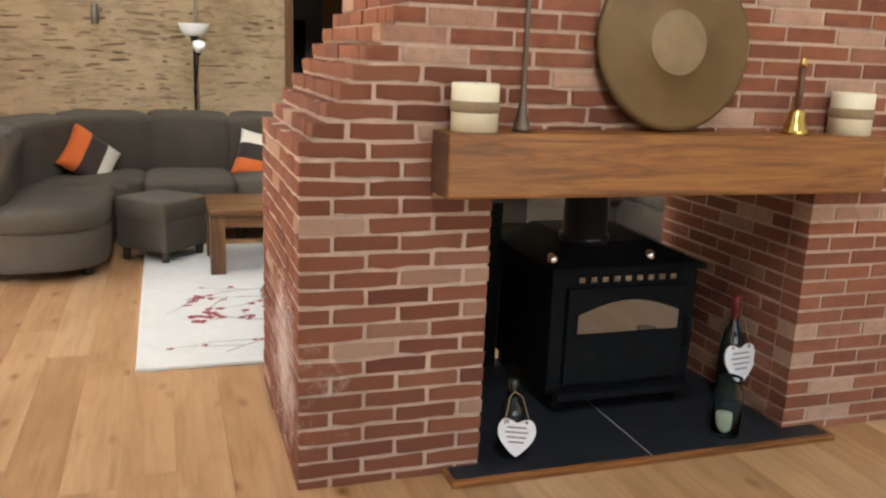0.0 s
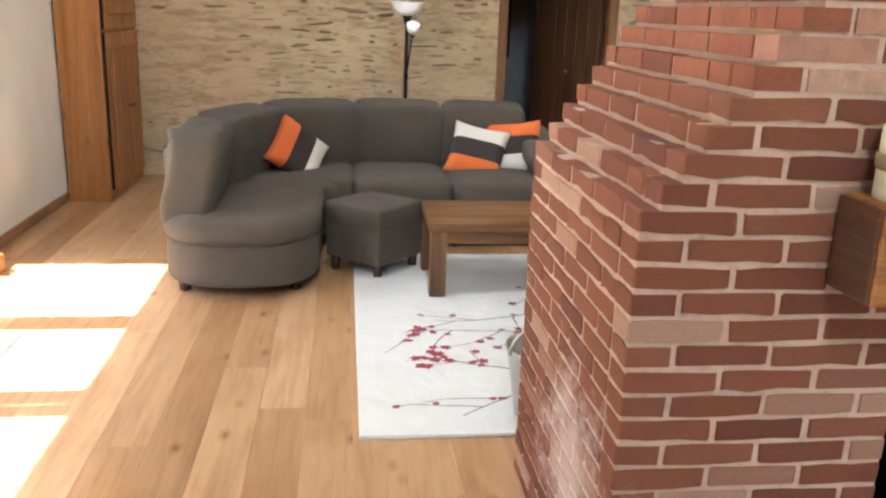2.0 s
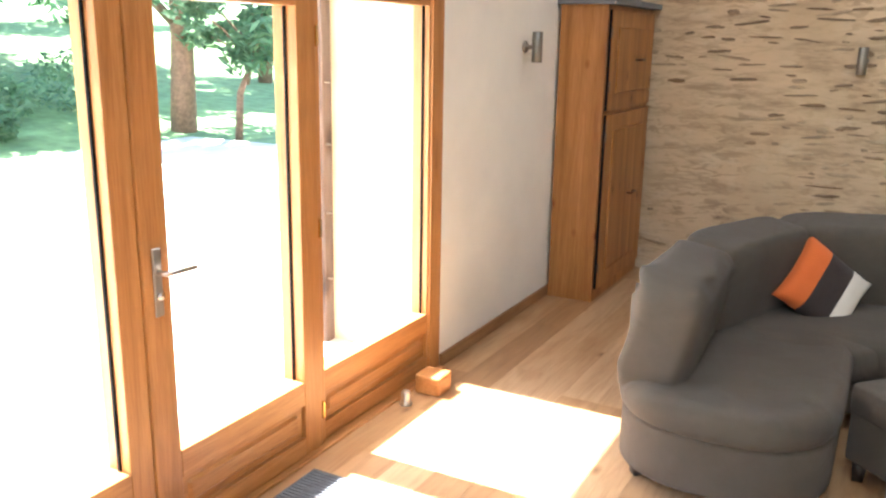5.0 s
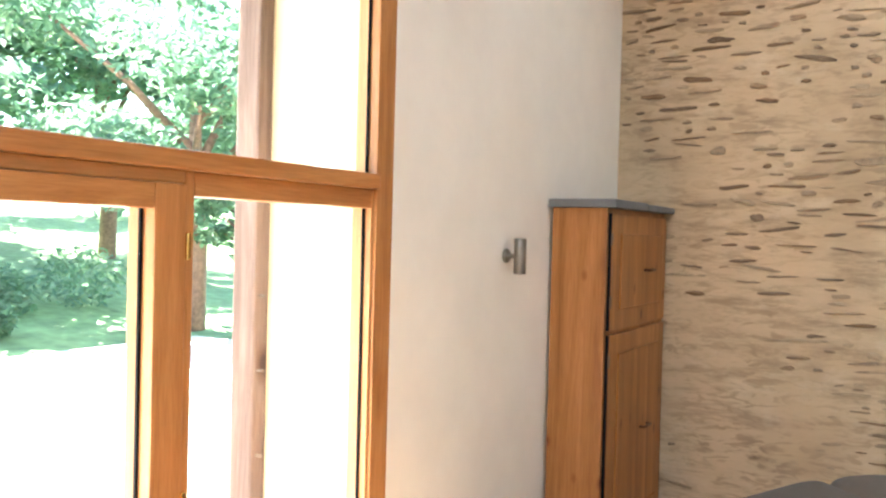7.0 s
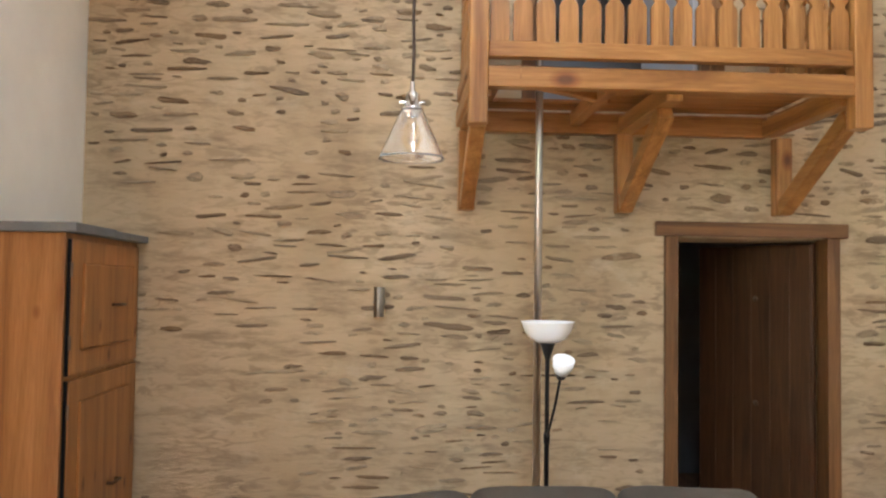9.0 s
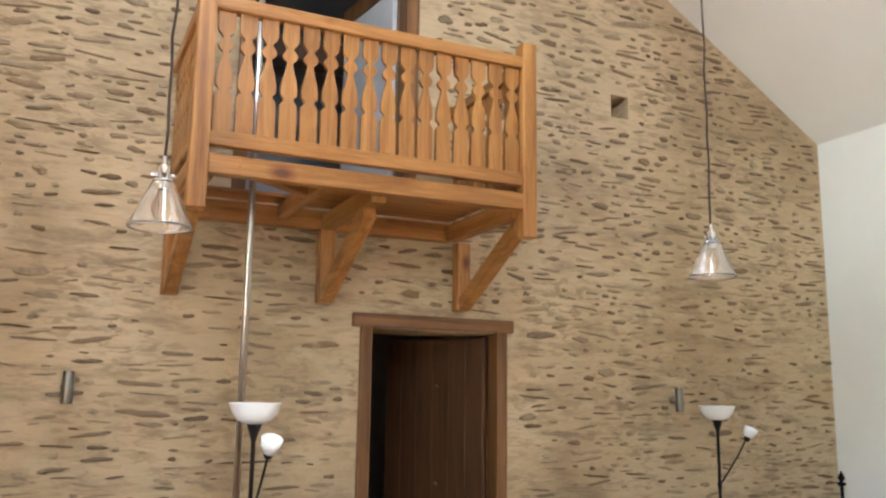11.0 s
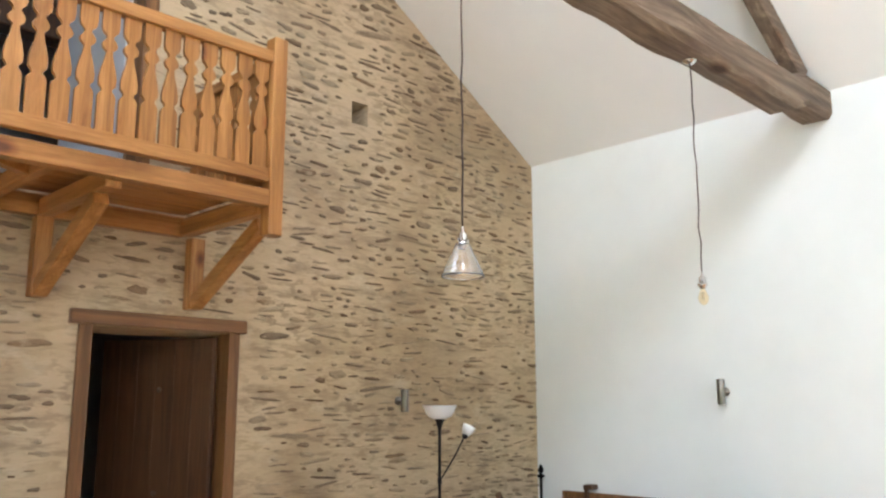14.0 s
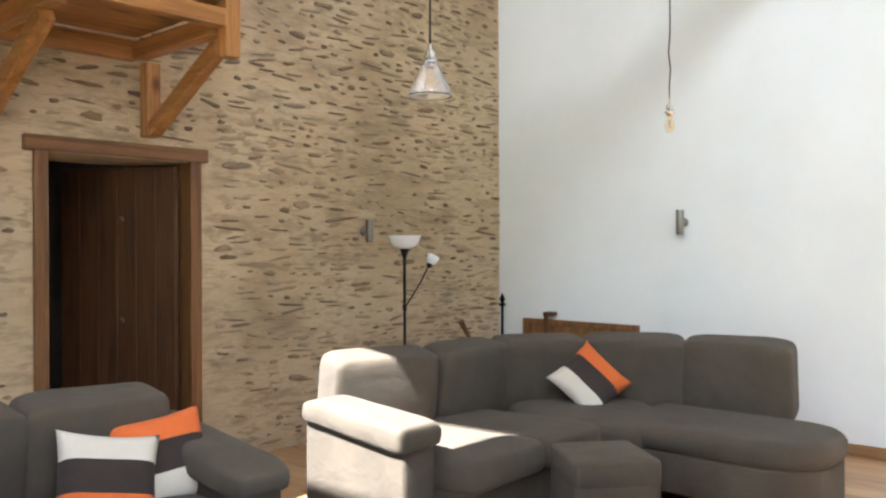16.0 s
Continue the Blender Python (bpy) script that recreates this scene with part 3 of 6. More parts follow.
def leaf_cloud(bm, centre, radii, count, size, rng):
    for _ in range(count):
        while True:
            p = Vector((rng.uniform(-1, 1), rng.uniform(-1, 1), rng.uniform(-1, 1)))
            if 0.25 < p.length < 1:
                break
        p = Vector((p.x * radii[0], p.y * radii[1], p.z * radii[2])) + Vector(centre)
        q = Euler((rng.uniform(-0.9, 0.9), rng.uniform(-0.9, 0.9), rng.uniform(0, 6.28))).to_matrix()
        s = size * rng.uniform(0.6, 1.4)
        bm.faces.new([bm.verts.new(p + q @ Vector(c) * s) for c in ((-1, 0, 0), (-0.2, -0.42, 0.08), (1, 0, -0.1), (-0.2, 0.42, 0.08))])


def tree(at, height, spread, trunk, seed, leaf=0.11, count=2600, label="garden tree with feathery green leaves"):
    rng = random.Random(seed)
    t = thing("tree", label, "tree", at, "garden trees")
    bm = bmesh.new()
    top = Vector((rng.uniform(-0.4, 0.4), rng.uniform(-0.4, 0.4), height * 0.75))
    tube(bm, [(0, 0, -0.2), (0.05, 0.03, height * 0.25), tuple(top * 0.6), tuple(top)], [trunk, trunk * 0.8, trunk * 0.55, trunk * 0.25], 9)
    ends = []
    for k in range(8):
        a = k * 2.4 + rng.uniform(-0.4, 0.4)
        z0 = height * rng.uniform(0.28, 0.6)
        e = Vector((math.cos(a) * spread * rng.uniform(0.5, 0.95), math.sin(a) * spread * rng.uniform(0.5, 0.95), z0 + height * rng.uniform(0.1, 0.35)))
        s = top * (z0 / top.z)
        tube(bm, [tuple(s), tuple(s.lerp(e, 0.5) + Vector((0, 0, 0.15))), tuple(e)], [trunk * 0.4, trunk * 0.25, trunk * 0.1], 6)
        ends.append(e)
    part("trunk", bm, M_BARK, t, "rough reddish bark")
    bm = bmesh.new()
    for e in ends + [top]:
        for _ in range(3):
            c = e + Vector((rng.gauss(0, 0.35), rng.gauss(0, 0.35), rng.gauss(0, 0.25))) * spread * 0.4
            leaf_cloud(bm, c, (spread * 0.36, spread * 0.36, spread * 0.2), count // 27, leaf, rng)
    part("crown", bm, M_LEAF, t)
    return t


tree((-12.4, 14.2, 0.1), 6.4, 2.9, 0.26, 1, 0.13, 7000)
tree((-11.2, 14.4, -0.05), 3.0, 1.0, 0.08, 2, 0.12, 1500, "small young tree with drooping leaves")
tree((-19.5, 12.5, 0.95), 7.0, 3.0, 0.22, 3, 0.18, 6000)
tree((-20.5, 18.5, 1.1), 8.5, 3.8, 0.25, 4, 0.2, 6000)
tree((-16.5, 21.5, 0.6), 7.5, 3.2, 0.22, 5, 0.22, 4200)
tree((-23.0, 7.5, 1.4), 8.0, 3.6, 0.25, 6, 0.25, 4200)
tree((-24.5, 1.5, 1.6), 8.5, 3.8, 0.25, 7, 0.26, 4200)
tree((-26.0, 13.5, 1.7), 9.0, 4.2, 0.26, 8, 0.28, 4200)
rng = random.Random(11)
bm = bmesh.new()
for k in range(46):
    y = -10 + k * 1.05
    leaf_cloud(bm, (-31.0 + rng.uniform(-1, 1), y, 4.0 + rng.uniform(-0.3, 2.4)), (1.6, 1.2, 2.4), 190, 0.3, rng)
tagged(part("hedge", bm, M_LEAF), "dense dark green hedge at the garden's end", "hedge", kind="stuff")
bm = bmesh.new()
for k in range(30):
    f = k / 29
    x, y = -20.5 + 6.0 * f, 3.0 + 9.0 * f
    leaf_cloud(bm, (x + rng.uniform(-0.3, 0.3), y, max(0.0, -x - 11.5) * 0.12 + 0.25 + rng.uniform(-0.1, 0.2)), (0.7, 0.5, 0.5), 150, 0.12, rng)
tagged(part("low_hedge", bm, M_LEAF), "low clipped hedge crossing the sunny lawn", "hedge", kind="stuff")
for x, y, rad in ((-12.6, 9.6, 0.5), (-12.9, 10.6, 0.45), (-12.3, 8.2, 0.4), (-14.8, 13.6, 0.9)):
    bm = bmesh.new()
    leaf_cloud(bm, (0, 0, rad * 0.6), (rad, rad, rad * 0.7), 700, 0.08, rng)
    b = tagged(part("garden_bush", bm, M_LEAF), "low rounded garden bush", "bush", "garden bushes")
    b.location = (x, y, max(0.0, -x - 11.5) * 0.12 - 0.1)

# ---- chimney breast of brick ----
CX0, CX1, CY0, CY1, COURSE, STEP, BED = 0.412, 3.01, 2.515, 3.50, 0.059, 0.041, -0.018
OX0, OX1, OZ = 1.048, 2.345, 0.985
SHOULDER = 20


def chimney_x(n):
    k = min(max(0, n - SHOULDER + 1), 19)
    return CX0 + STEP * k, CX1 - STEP * k


chimney = thing("chimney_breast", "stepped red brick chimney breast with pale mortar joints", "chimney")
G = 0.0045
CORE = [(CX0, OX0, 0, OZ), (OX1, CX1, 0, OZ), (CX0, CX1, OZ, SHOULDER * COURSE + BED - 0.016)]
CORE += [(*chimney_x(n), n * COURSE + BED - 0.016, (n + 1) * COURSE + BED - 0.016) for n in range(SHOULDER, SHOULDER + 19)]
CORE.append((*chimney_x(60), (SHOULDER + 19) * COURSE + BED - 0.016, 6.3))
for a, b, z0, z1 in CORE:
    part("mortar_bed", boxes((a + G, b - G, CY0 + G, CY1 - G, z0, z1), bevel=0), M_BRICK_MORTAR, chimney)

brick_rng = random.Random(5)


def unit_brick(seed):
    """A hand-made brick with wavering, chipped arrises."""
    r = random.Random(seed)
    bm = bmesh.new()
    rings = []
    for k, x in enumerate((-0.5, -0.47, -0.18, 0.15, 0.47, 0.5)):
        e = 0.93 if k in (0, 5) else 1.0
        ring = []
        for y, z in ((-0.5, -0.5), (0.5, -0.5), (0.5, 0.5), (-0.5, 0.5)):
            chip = 0.09 if r.random() < 0.12 else 0.0
            ring.append(bm.verts.new((x + r.uniform(-0.008, 0.008), y * e + r.uniform(-0.012, 0.012), math.copysign(0.5 - chip, z) * e + r.uniform(-0.055, 0.055))))
        rings.append(ring)
    for a, b in zip(rings, rings[1:]):
        for k in range(4):
            bm.faces.new((a[k], b[k], b[(k + 1) % 4], a[(k + 1) % 4]))
    bm.faces.new(rings[0])
    bm.faces.new(rings[-1][::-1])
    bmesh.ops.recalc_face_normals(bm, faces=bm.faces[:])
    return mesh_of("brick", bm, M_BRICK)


BRICK_MESHES = [unit_brick(k) for k in range(12)]
loose_bricks = []


def lay_brick(x0, x1, y0, y1, z0, z1, single):
    j = lambda s: brick_rng.uniform(-s, s)
    if single:
        o = new("brick", brick_rng.choice(BRICK_MESHES))
        along = (x1 - x0) >= (y1 - y0)
        lx, ly = (x1 - x0, y1 - y0) if along else (y1 - y0, x1 - x0)
        o.matrix_basis = pose((x0 + x1) / 2 + j(0.0015), (y0 + y1) / 2 + j(0.0015), (z0 + z1) / 2 + j(0.001), j(0.3), j(0.3), (0 if along else 90) + j(0.3))
        o.scale = (lx, ly, z1 - z0)
        o.parent = chimney
    else:
        d = j(0.002)
        loose_bricks.append((x0 + j(0.002), x1 + j(0.002), y0 + d, y1 + d, z0 + j(0.002), z1 + j(0.002)))


def brick_row(start, end, first, pitch=0.22, joint=0.0135):
    """Runs of brick along one face, the first one of the given length."""
    out, u, ln = [], start, first
    while u < end - 0.02:
        e = min(u + ln, end)
        if end - e < 0.045:
            e = end
        out.append((u, e))
        u, ln = e + joint, pitch - joint
    return out


singles = 0
for n in range(0, 104):
    z0, z1 = max(0.0, n * COURSE + BED), n * COURSE + BED + 0.0465
    a, b = chimney_x(n)
    odd = (n + 1) % 2
    near = n < 33
    # front face
    spans = [(a, OX0), (OX1, b)] if z1 < OZ + 0.02 else [(a, b)]
    for s, e in spans:
        first = (0.10 if odd else 0.21) if s == a else (0.21 if odd else 0.10)
        for u0, u1 in brick_row(s, e, first):
            one = near and u1 < 1.9 and singles < 205
            singles += one
            lay_brick(u0, u1, CY0, CY0 + 0.1, z0, z1, one)
    # side face towards the window; its first brick is the corner brick's end
    for u0, u1 in brick_row(CY0 + 0.11, CY1, 0.10 if odd else 0.21):
        one = n < 24 and singles < 300
        singles += one
        lay_brick(a, a + 0.1, u0, u1, z0, z1, one)
    # far side and the reveals of the opening
    if z1 < OZ + 0.02:
        for u0, u1 in brick_row(CY0 + 0.11, CY1, 0.10 if odd else 0.21):
            lay_brick(OX1, OX1 + 0.1, u0, u1, z0, z1, False)
            lay_brick(OX0 - 0.1, OX0, u0, u1, z0, z1, False)
    for u0, u1 in brick_row(CY0 + 0.11, CY1, 0.10 if odd else 0.21):
        lay_brick(b - 0.1, b, u0, u1, z0, z1, False)
    if n < 40:
        for s, e in spans:
            for u0, u1 in brick_row(s + 0.11, e, 0.21 if odd else 0.10):
                lay_brick(u0, u1, CY1 - 0.1, CY1, z0, z1, False)
verts, faces = [], []
for x0, x1, y0, y1, z0, z1 in loose_bricks:
    k = len(verts)
    verts += [(x, y, z) for z in (z0, z1) for x, y in ((x0, y0), (x1, y0), (x1, y1), (x0, y1))]
    faces += [(k, k + 3, k + 2, k + 1), (k + 4, k + 5, k + 6, k + 7), (k, k + 1, k + 5, k + 4), (k + 1, k + 2, k + 6, k + 5), (k + 2, k + 3, k + 7, k + 6), (k + 3, k, k + 4, k + 7)]
me = bpy.data.meshes.new("brickwork")
me.from_pydata(verts, [], faces)
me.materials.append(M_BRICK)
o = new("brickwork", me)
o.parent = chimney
o["kind"] = "stuff"

mantel = tagged(part("mantel_beam", boxes((0.838, 2.51, 2.362, 2.513, 0.995, 1.198), bevel=0.010, seg=2), M_MANTEL), "thick varnished oak mantel beam on the brick", "mantel")
M_ENDGRAIN = wood("sawn_end_grain", (0.05, 0.016, 0.005), (0.085, 0.03, 0.009), (0.12, 0.045, 0.014), 1, 0.7, 40, bumps=0.4)
part("end_grain", boxes((0.832, 0.8375, 2.366, 2.509, 0.999, 1.194), bevel=0.002), M_ENDGRAIN, mantel, "dark sawn end of the beam")
MZ = 1.198

# hearth
hearth = thing("hearth", "dark blue-grey slate hearth with an oak edging", "hearth")
for x0, x1 in ((0.932, 1.695), (1.705, 2.488)):
    part("slate_slab", boxes((x0, x1, 2.428, 3.5, 0.0, 0.02), bevel=0.003), M_SLATE, hearth)
part("grout", boxes((0.932, 2.488, 2.43, 3.49, 0.0, 0.014), bevel=0), M_GROUT, hearth)
part("edging", boxes((0.912, 2.508, 2.398, 2.426, 0.0, 0.022), bevel=0.003), M_MANTEL, hearth, "oak edging strip")
part("edging", boxes((0.912, 0.930, 2.428, 2.513, 0.0, 0.022), bevel=0.003), M_MANTEL, hearth)
part("edging", boxes((2.490, 2.508, 2.428, 2.513, 0.0, 0.022), bevel=0.003), M_MANTEL, hearth)

# stove
stove = thing("wood_stove", "black cast-iron wood stove with an arched glass door", "stove")
SX0, SX1, SY0, SY1 = 1.46, 2.12, 2.86, 3.48
part("body", boxes((SX0, SX1, SY0, SY1, 0.10, 0.60), bevel=0.012, seg=2), M_STOVE, stove)
part("top_plate", boxes((SX0 - 0.02, SX1 + 0.02, SY0 - 0.03, SY1 + 0.02, 0.605, 0.63), bevel=0.008, seg=2), M_STOVE, stove)
bm = bmesh.new()
lo = [(SX0, SY0 - 0.01), (SX1, SY0 - 0.01), (SX1, SY1), (SX0, SY1)]
hi = [(SX0 + 0.16, SY0 + 0.12), (SX1 - 0.16, SY0 + 0.12), (SX1 - 0.16, SY1 - 0.05), (SX0 + 0.16, SY1 - 0.05)]
va = [bm.verts.new((x, y, 0.63)) for x, y in lo]
vb = [bm.verts.new((x, y, 0.70)) for x, y in hi]
for k in range(4):
    bm.faces.new((va[k], va[(k + 1) % 4], vb[(k + 1) % 4], vb[k]))
bm.faces.new(vb)
bm.faces.new(va[::-1])
part("canopy", bm, M_STOVE, stove)
# black sheet added to keep the recess left of the stove dark
part("back_plate", boxes((OX0 + 0.012, SX0 - 0.004, 3.40, 3.412, 0.021, 0.79), bevel=0.002), M_STOVE, stove, "added black sheet that stands for the darkness beside the stove")
part("ash_lip", boxes((SX0 + 0.02, SX1 - 0.02, SY0 - 0.07, SY0 + 0.02, 0.09, 0.12), bevel=0.006), M_STOVE, stove)
for x in (SX0 + 0.03, SX1 - 0.09):
    for y in (SY0 + 0.02, SY1 - 0.08):
        part("leg", boxes((x, x + 0.06, y, y + 0.06, 0.02, 0.105), bevel=0.01), M_STOVE, stove)
door = part("stove_door", boxes((SX0 + 0.06, SX1 - 0.06, SY0 - 0.025, SY0 + 0.002, 0.14, 0.545), bevel=0.008, seg=2), M_STOVE, stove)
bm = bmesh.new()
gx0, gx1, gz0 = 1.562, 2.02, 0.362
outline = [(gx0, gz0), (gx1, gz0), (gx1, 0.44)] + [(gx1 - (gx1 - gx0) * k / 12, 0.44 + 0.055 * math.sin(math.pi * k / 12)) for k in range(1, 12)] + [(gx0, 0.44)]
prism(bm, outline, 0, 0.012, Matrix(((1, 0, 0, 0), (0, 0, -1, SY0 - 0.024), (0, 1, 0, 0), (0, 0, 0, 1))))
part("door_glass", bm, M_STOVEGLASS, door, "dark reflective arched glass")
for k in range(9):
    x = 1.57 + k * 0.052
    part("vent", boxes((x, x + 0.028, SY0 - 0.006, SY0 + 0.004, 0.562, 0.588), bevel=0.002), M_STOVEGLASS, stove)
for x in (1.458, 1.893):
    bm = bmesh.new()
    lathe(bm, [(0.0, 0.0), (0.02, 0.002), (0.026, 0.014), (0.02, 0.028), (0.0, 0.034)], n=14, m=pose(x, SY0 + 0.03, 0.655, 60, 0, 0))
    part("knob", bm, M_CHROME, stove, "shiny metal knob")
bm = bmesh.new()
lathe(bm, [(0.105, 0.0), (0.105, 0.03), (0.092, 0.035), (0.092, 0.9)], at=(1.685, 3.06, 0.69), n=28)
part("flue_pipe", bm, M_FLUE, stove)
bm = bmesh.new()
tube(bm, [(SX1 - 0.06, SY0 - 0.03, 0.28), (SX1 - 0.06, SY0 - 0.065, 0.29), (SX1 - 0.06, SY0 - 0.065, 0.40), (SX1 - 0.06, SY0 - 0.03, 0.41)], 0.009, 8)
part("door_handle", bm, M_STOVE, stove)


def heart_plaque(parent, m, w):
    pts = []
    for k in range(28):
        t = 2 * math.pi * k / 28
        pts.append((w * 0.5 * math.copysign(abs(math.sin(t)) ** 1.5, math.sin(t)), w * (13 * math.cos(t) - 3.4 * math.cos(2 * t) - 1.0 * math.cos(3 * t) - 0.8 * math.cos(4 * t)) / 27))
    bm = bmesh.new()
    prism(bm, pts, 0, 0.008, m)
    p = part("heart_plaque", bm, M_HEART, parent, "white wooden heart plaque with faint lettering")
    for k, ln in enumerate((0.5, 0.6, 0.52, 0.4)):
        bm = bmesh.new()
        box(bm, -w * ln / 2, w * ln / 2, w * (0.16 - 0.13 * k), w * (0.16 - 0.13 * k) + 0.006, 0.008, 0.0095, m=m)
        part("lettering", bm, M_INK, p)
    for s in (-1, 1):
        bm = bmesh.new()
        lathe(bm, [(0.006, 0.008), (0.006, 0.0105), (0.0, 0.0105)], at=(s * w * 0.25, w * 0.33, 0), n=10, m=m)
        part("eyelet", bm, M_INK, p)


def bottle(at, h, r, cap, plaque_z, plaque_turn, w, label):
    b = thing("wine_bottle", label, "bottle", at, "bottles on the hearth")
    bm = bmesh.new()
    lathe(bm, [(0.0, 0.0), (r * 0.9, 0.0), (r, 0.012), (r, h * 0.56), (r * 0.8, h * 0.66), (r * 0.38, h * 0.74), (r * 0.34, h * 0.95), (0.0, h * 0.95)], n=22)
    part("glass_body", bm, M_BOTTLE, b)
    bm = bmesh.new()
    lathe(bm, [(r * 0.39, h * 0.78), (r * 0.41, h * 0.99), (r * 0.36, h), (0.0, h)], n=16)
    part("capsule", bm, cap, b)
    heart_plaque(b, pose(-0.002, -r - 0.012, plaque_z, 80, 0, plaque_turn), w)
    bm = bmesh.new()
    tube(bm, [(-0.05, -r - 0.01, plaque_z + w * 0.3), (-0.02, -r * 0.5, h * 0.8), (0.0, -r * 0.4, h * 0.86), (0.03, -r * 0.5, h * 0.78), (0.045, -r - 0.01, plaque_z + w * 0.3)], 0.0022, 5)
    part("twine", bm, M_JUTE, b)


bottle((2.275, 2.79, 0.02), 0.475, 0.05, M_CAPSULE, 0.215, 6, 0.165, "dark wine bottle with a red capsule and a white heart plaque")
bottle((1.185, 2.565, 0.02), 0.29, 0.047, M_BOTTLE, 0.105, -24, 0.135, "dark wine bottle with a white heart plaque on twine")

jar = thing("glass_jar", "clear greenish glass jar standing on the slate hearth", "jar", (2.075, 2.52, 0.02))
bm = bmesh.new()
lathe(bm, [(0.0, 0.0), (0.05, 0.0), (0.056, 0.012), (0.056, 0.17), (0.046, 0.20), (0.043, 0.225), (0.047, 0.235), (0.042, 0.235), (0.039, 0.222), (0.042, 0.198), (0.052, 0.168), (0.052, 0.014), (0.0, 0.008)], n=28)
part("glass_body", bm, M_JAR, jar)
bm = bmesh.new()
lathe(bm, [(0.0, 0.009), (0.03, 0.009), (0.033, 0.02), (0.033, 0.085), (0.0, 0.088)], at=(-0.012, 0, 0), n=18)
part("candle_stub", bm, M_WAX, jar, "pale candle stub inside the jar")

# things on the mantel
for x, h, r, y in ((0.942, 0.146, 0.074, 2.437), (2.385, 0.15, 0.074, 2.437)):
    c = thing("candle", "thick ivory pillar candle with a jute band", "candle", (x, y, MZ), "pillar candles on the mantel")
    rr = r
    bm = bmesh.new()
    lathe(bm, [(0.0, 0.0), (rr, 0.0), (rr, h * 0.96), (rr * 0.97, h), (rr * 0.8, h * 0.99), (0.0, h * 0.97)], n=30)
    part("wax", bm, M_WAX, c)
    bm = bmesh.new()
    lathe(bm, [(rr + 0.0005, h * 0.40), (rr + 0.004, h * 0.43), (rr + 0.004, h * 0.60), (rr + 0.0005, h * 0.63)], n=30)
    part("band", bm, M_JUTE, c, "frayed jute band")
    bm = bmesh.new()
    tube(bm, [(0, 0, h * 0.97), (0.003, 0, h * 0.97 + 0.012)], 0.0015, 5)
    part("wick", bm, M_INK, c)

gong = thing("gong", "round aged brass gong leaning on the brick", "gong", (1.656, 2.458, MZ + 0.001))
GM = pose(0, 0.0, 0.292, 84, 0, 0) @ Matrix.Scale(0.925, 4)
bm = bmesh.new()
lathe(bm, [(0.0, 0.0), (0.118, 0.0), (0.12, -0.004), (0.29, -0.006), (0.308, -0.014), (0.315, -0.03), (0.309, -0.032), (0.295, -0.02), (0.0, -0.014)], n=72, m=GM)
part("disc", bm, M_BRASSGONG, gong)
bm = bmesh.new()
lathe(bm, [(0.0, 0.009), (0.06, 0.0075), (0.112, 0.003), (0.117, 0.0005)], n=48, m=GM)
part("boss", bm, M_GONGMID, gong, "paler rubbed centre of the gong")

bell = thing("hand_bell", "brass hand bell with a turned wooden handle", "bell", (2.142, 2.43, MZ))
bm = bmesh.new()
lathe(bm, [(0.046, 0.0), (0.049, 0.004), (0.040, 0.022), (0.031, 0.05), (0.027, 0.075), (0.018, 0.088), (0.0, 0.09)], n=28)
part("bell_cup", bm, M_BRASS, bell)
bm = bmesh.new()
lathe(bm, [(0.008, 0.088), (0.010, 0.10), (0.014, 0.14), (0.012, 0.19), (0.015, 0.225), (0.010, 0.235), (0.0, 0.236)], n=18)
part("handle", bm, M_CHAIRWOOD, bell)
bm = bmesh.new()
lathe(bm, [(0.012, 0.232), (0.013, 0.245), (0.009, 0.258), (0.004, 0.265), (0.0, 0.266)], n=16)
part("finial", bm, M_BRASS, bell)

horn = thing("candle_snuffer", "tall slim bronze rod with a flared base", "ornament", (1.098, 2.43, MZ))
bm = bmesh.new()
lathe(bm, [(0.0, 0.0), (0.031, 0.0), (0.029, 0.012), (0.018, 0.05), (0.011, 0.09), (0.008, 0.16), (0.0075, 0.5), (0.0085, 0.62), (0.0, 0.63)], n=20)
part("rod", bm, M_PEWTER, horn)

# ---- balcony ----
balcony = thing("balcony", "honey-pine interior balcony with fretwork balusters on brackets", "balcony")
BX0, BX1, BY = -0.105, 1.925, 7.65
for x, z0, z1 in ((BX0, 2.55, 3.80), (BX1 - 0.1, 2.57, 3.79)):
    part("newel_post", boxes((x, x + 0.095, BY - 0.005, BY + 0.09, z0, z1), bevel=0.008, seg=2), M_PINE, balcony)
part("handrail", boxes((BX0 + 0.095, BX1 - 0.1, BY + 0.005, BY + 0.085, 3.625, 3.70), bevel=0.008, seg=2), M_PINE_X, balcony)
part("bottom_rail", boxes((BX0 + 0.095, BX1 - 0.1, BY + 0.01, BY + 0.07, 2.885, 2.965), bevel=0.006, seg=2), M_PINE_X, balcony)
part("front_joist", boxes((BX0 + 0.095, BX1 - 0.1, BY, BY + 0.08, 2.735, 2.835), bevel=0.006, seg=2), M_PINE_X, balcony)
for x in (BX0 + 0.01, BX1 - 0.085):
    part("side_joist", boxes((x, x + 0.07, BY + 0.09, YG - 0.002, 2.735, 2.835), bevel=0.006), M_PINE_Y, balcony)
    part("side_handrail", boxes((x, x + 0.07, BY + 0.09, YG - 0.002, 3.625, 3.70), bevel=0.006), M_PINE_Y, balcony)
    part("side_bottom_rail", boxes((x + 0.005, x + 0.065, BY + 0.09, YG - 0.002, 2.885, 2.965), bevel=0.006), M_PINE_Y, balcony)
part("ledger", boxes((BX0 + 0.09, BX1 - 0.09, YG - 0.075, YG - 0.002, 2.70, 2.83), bevel=0.006), M_PINE_X, balcony)
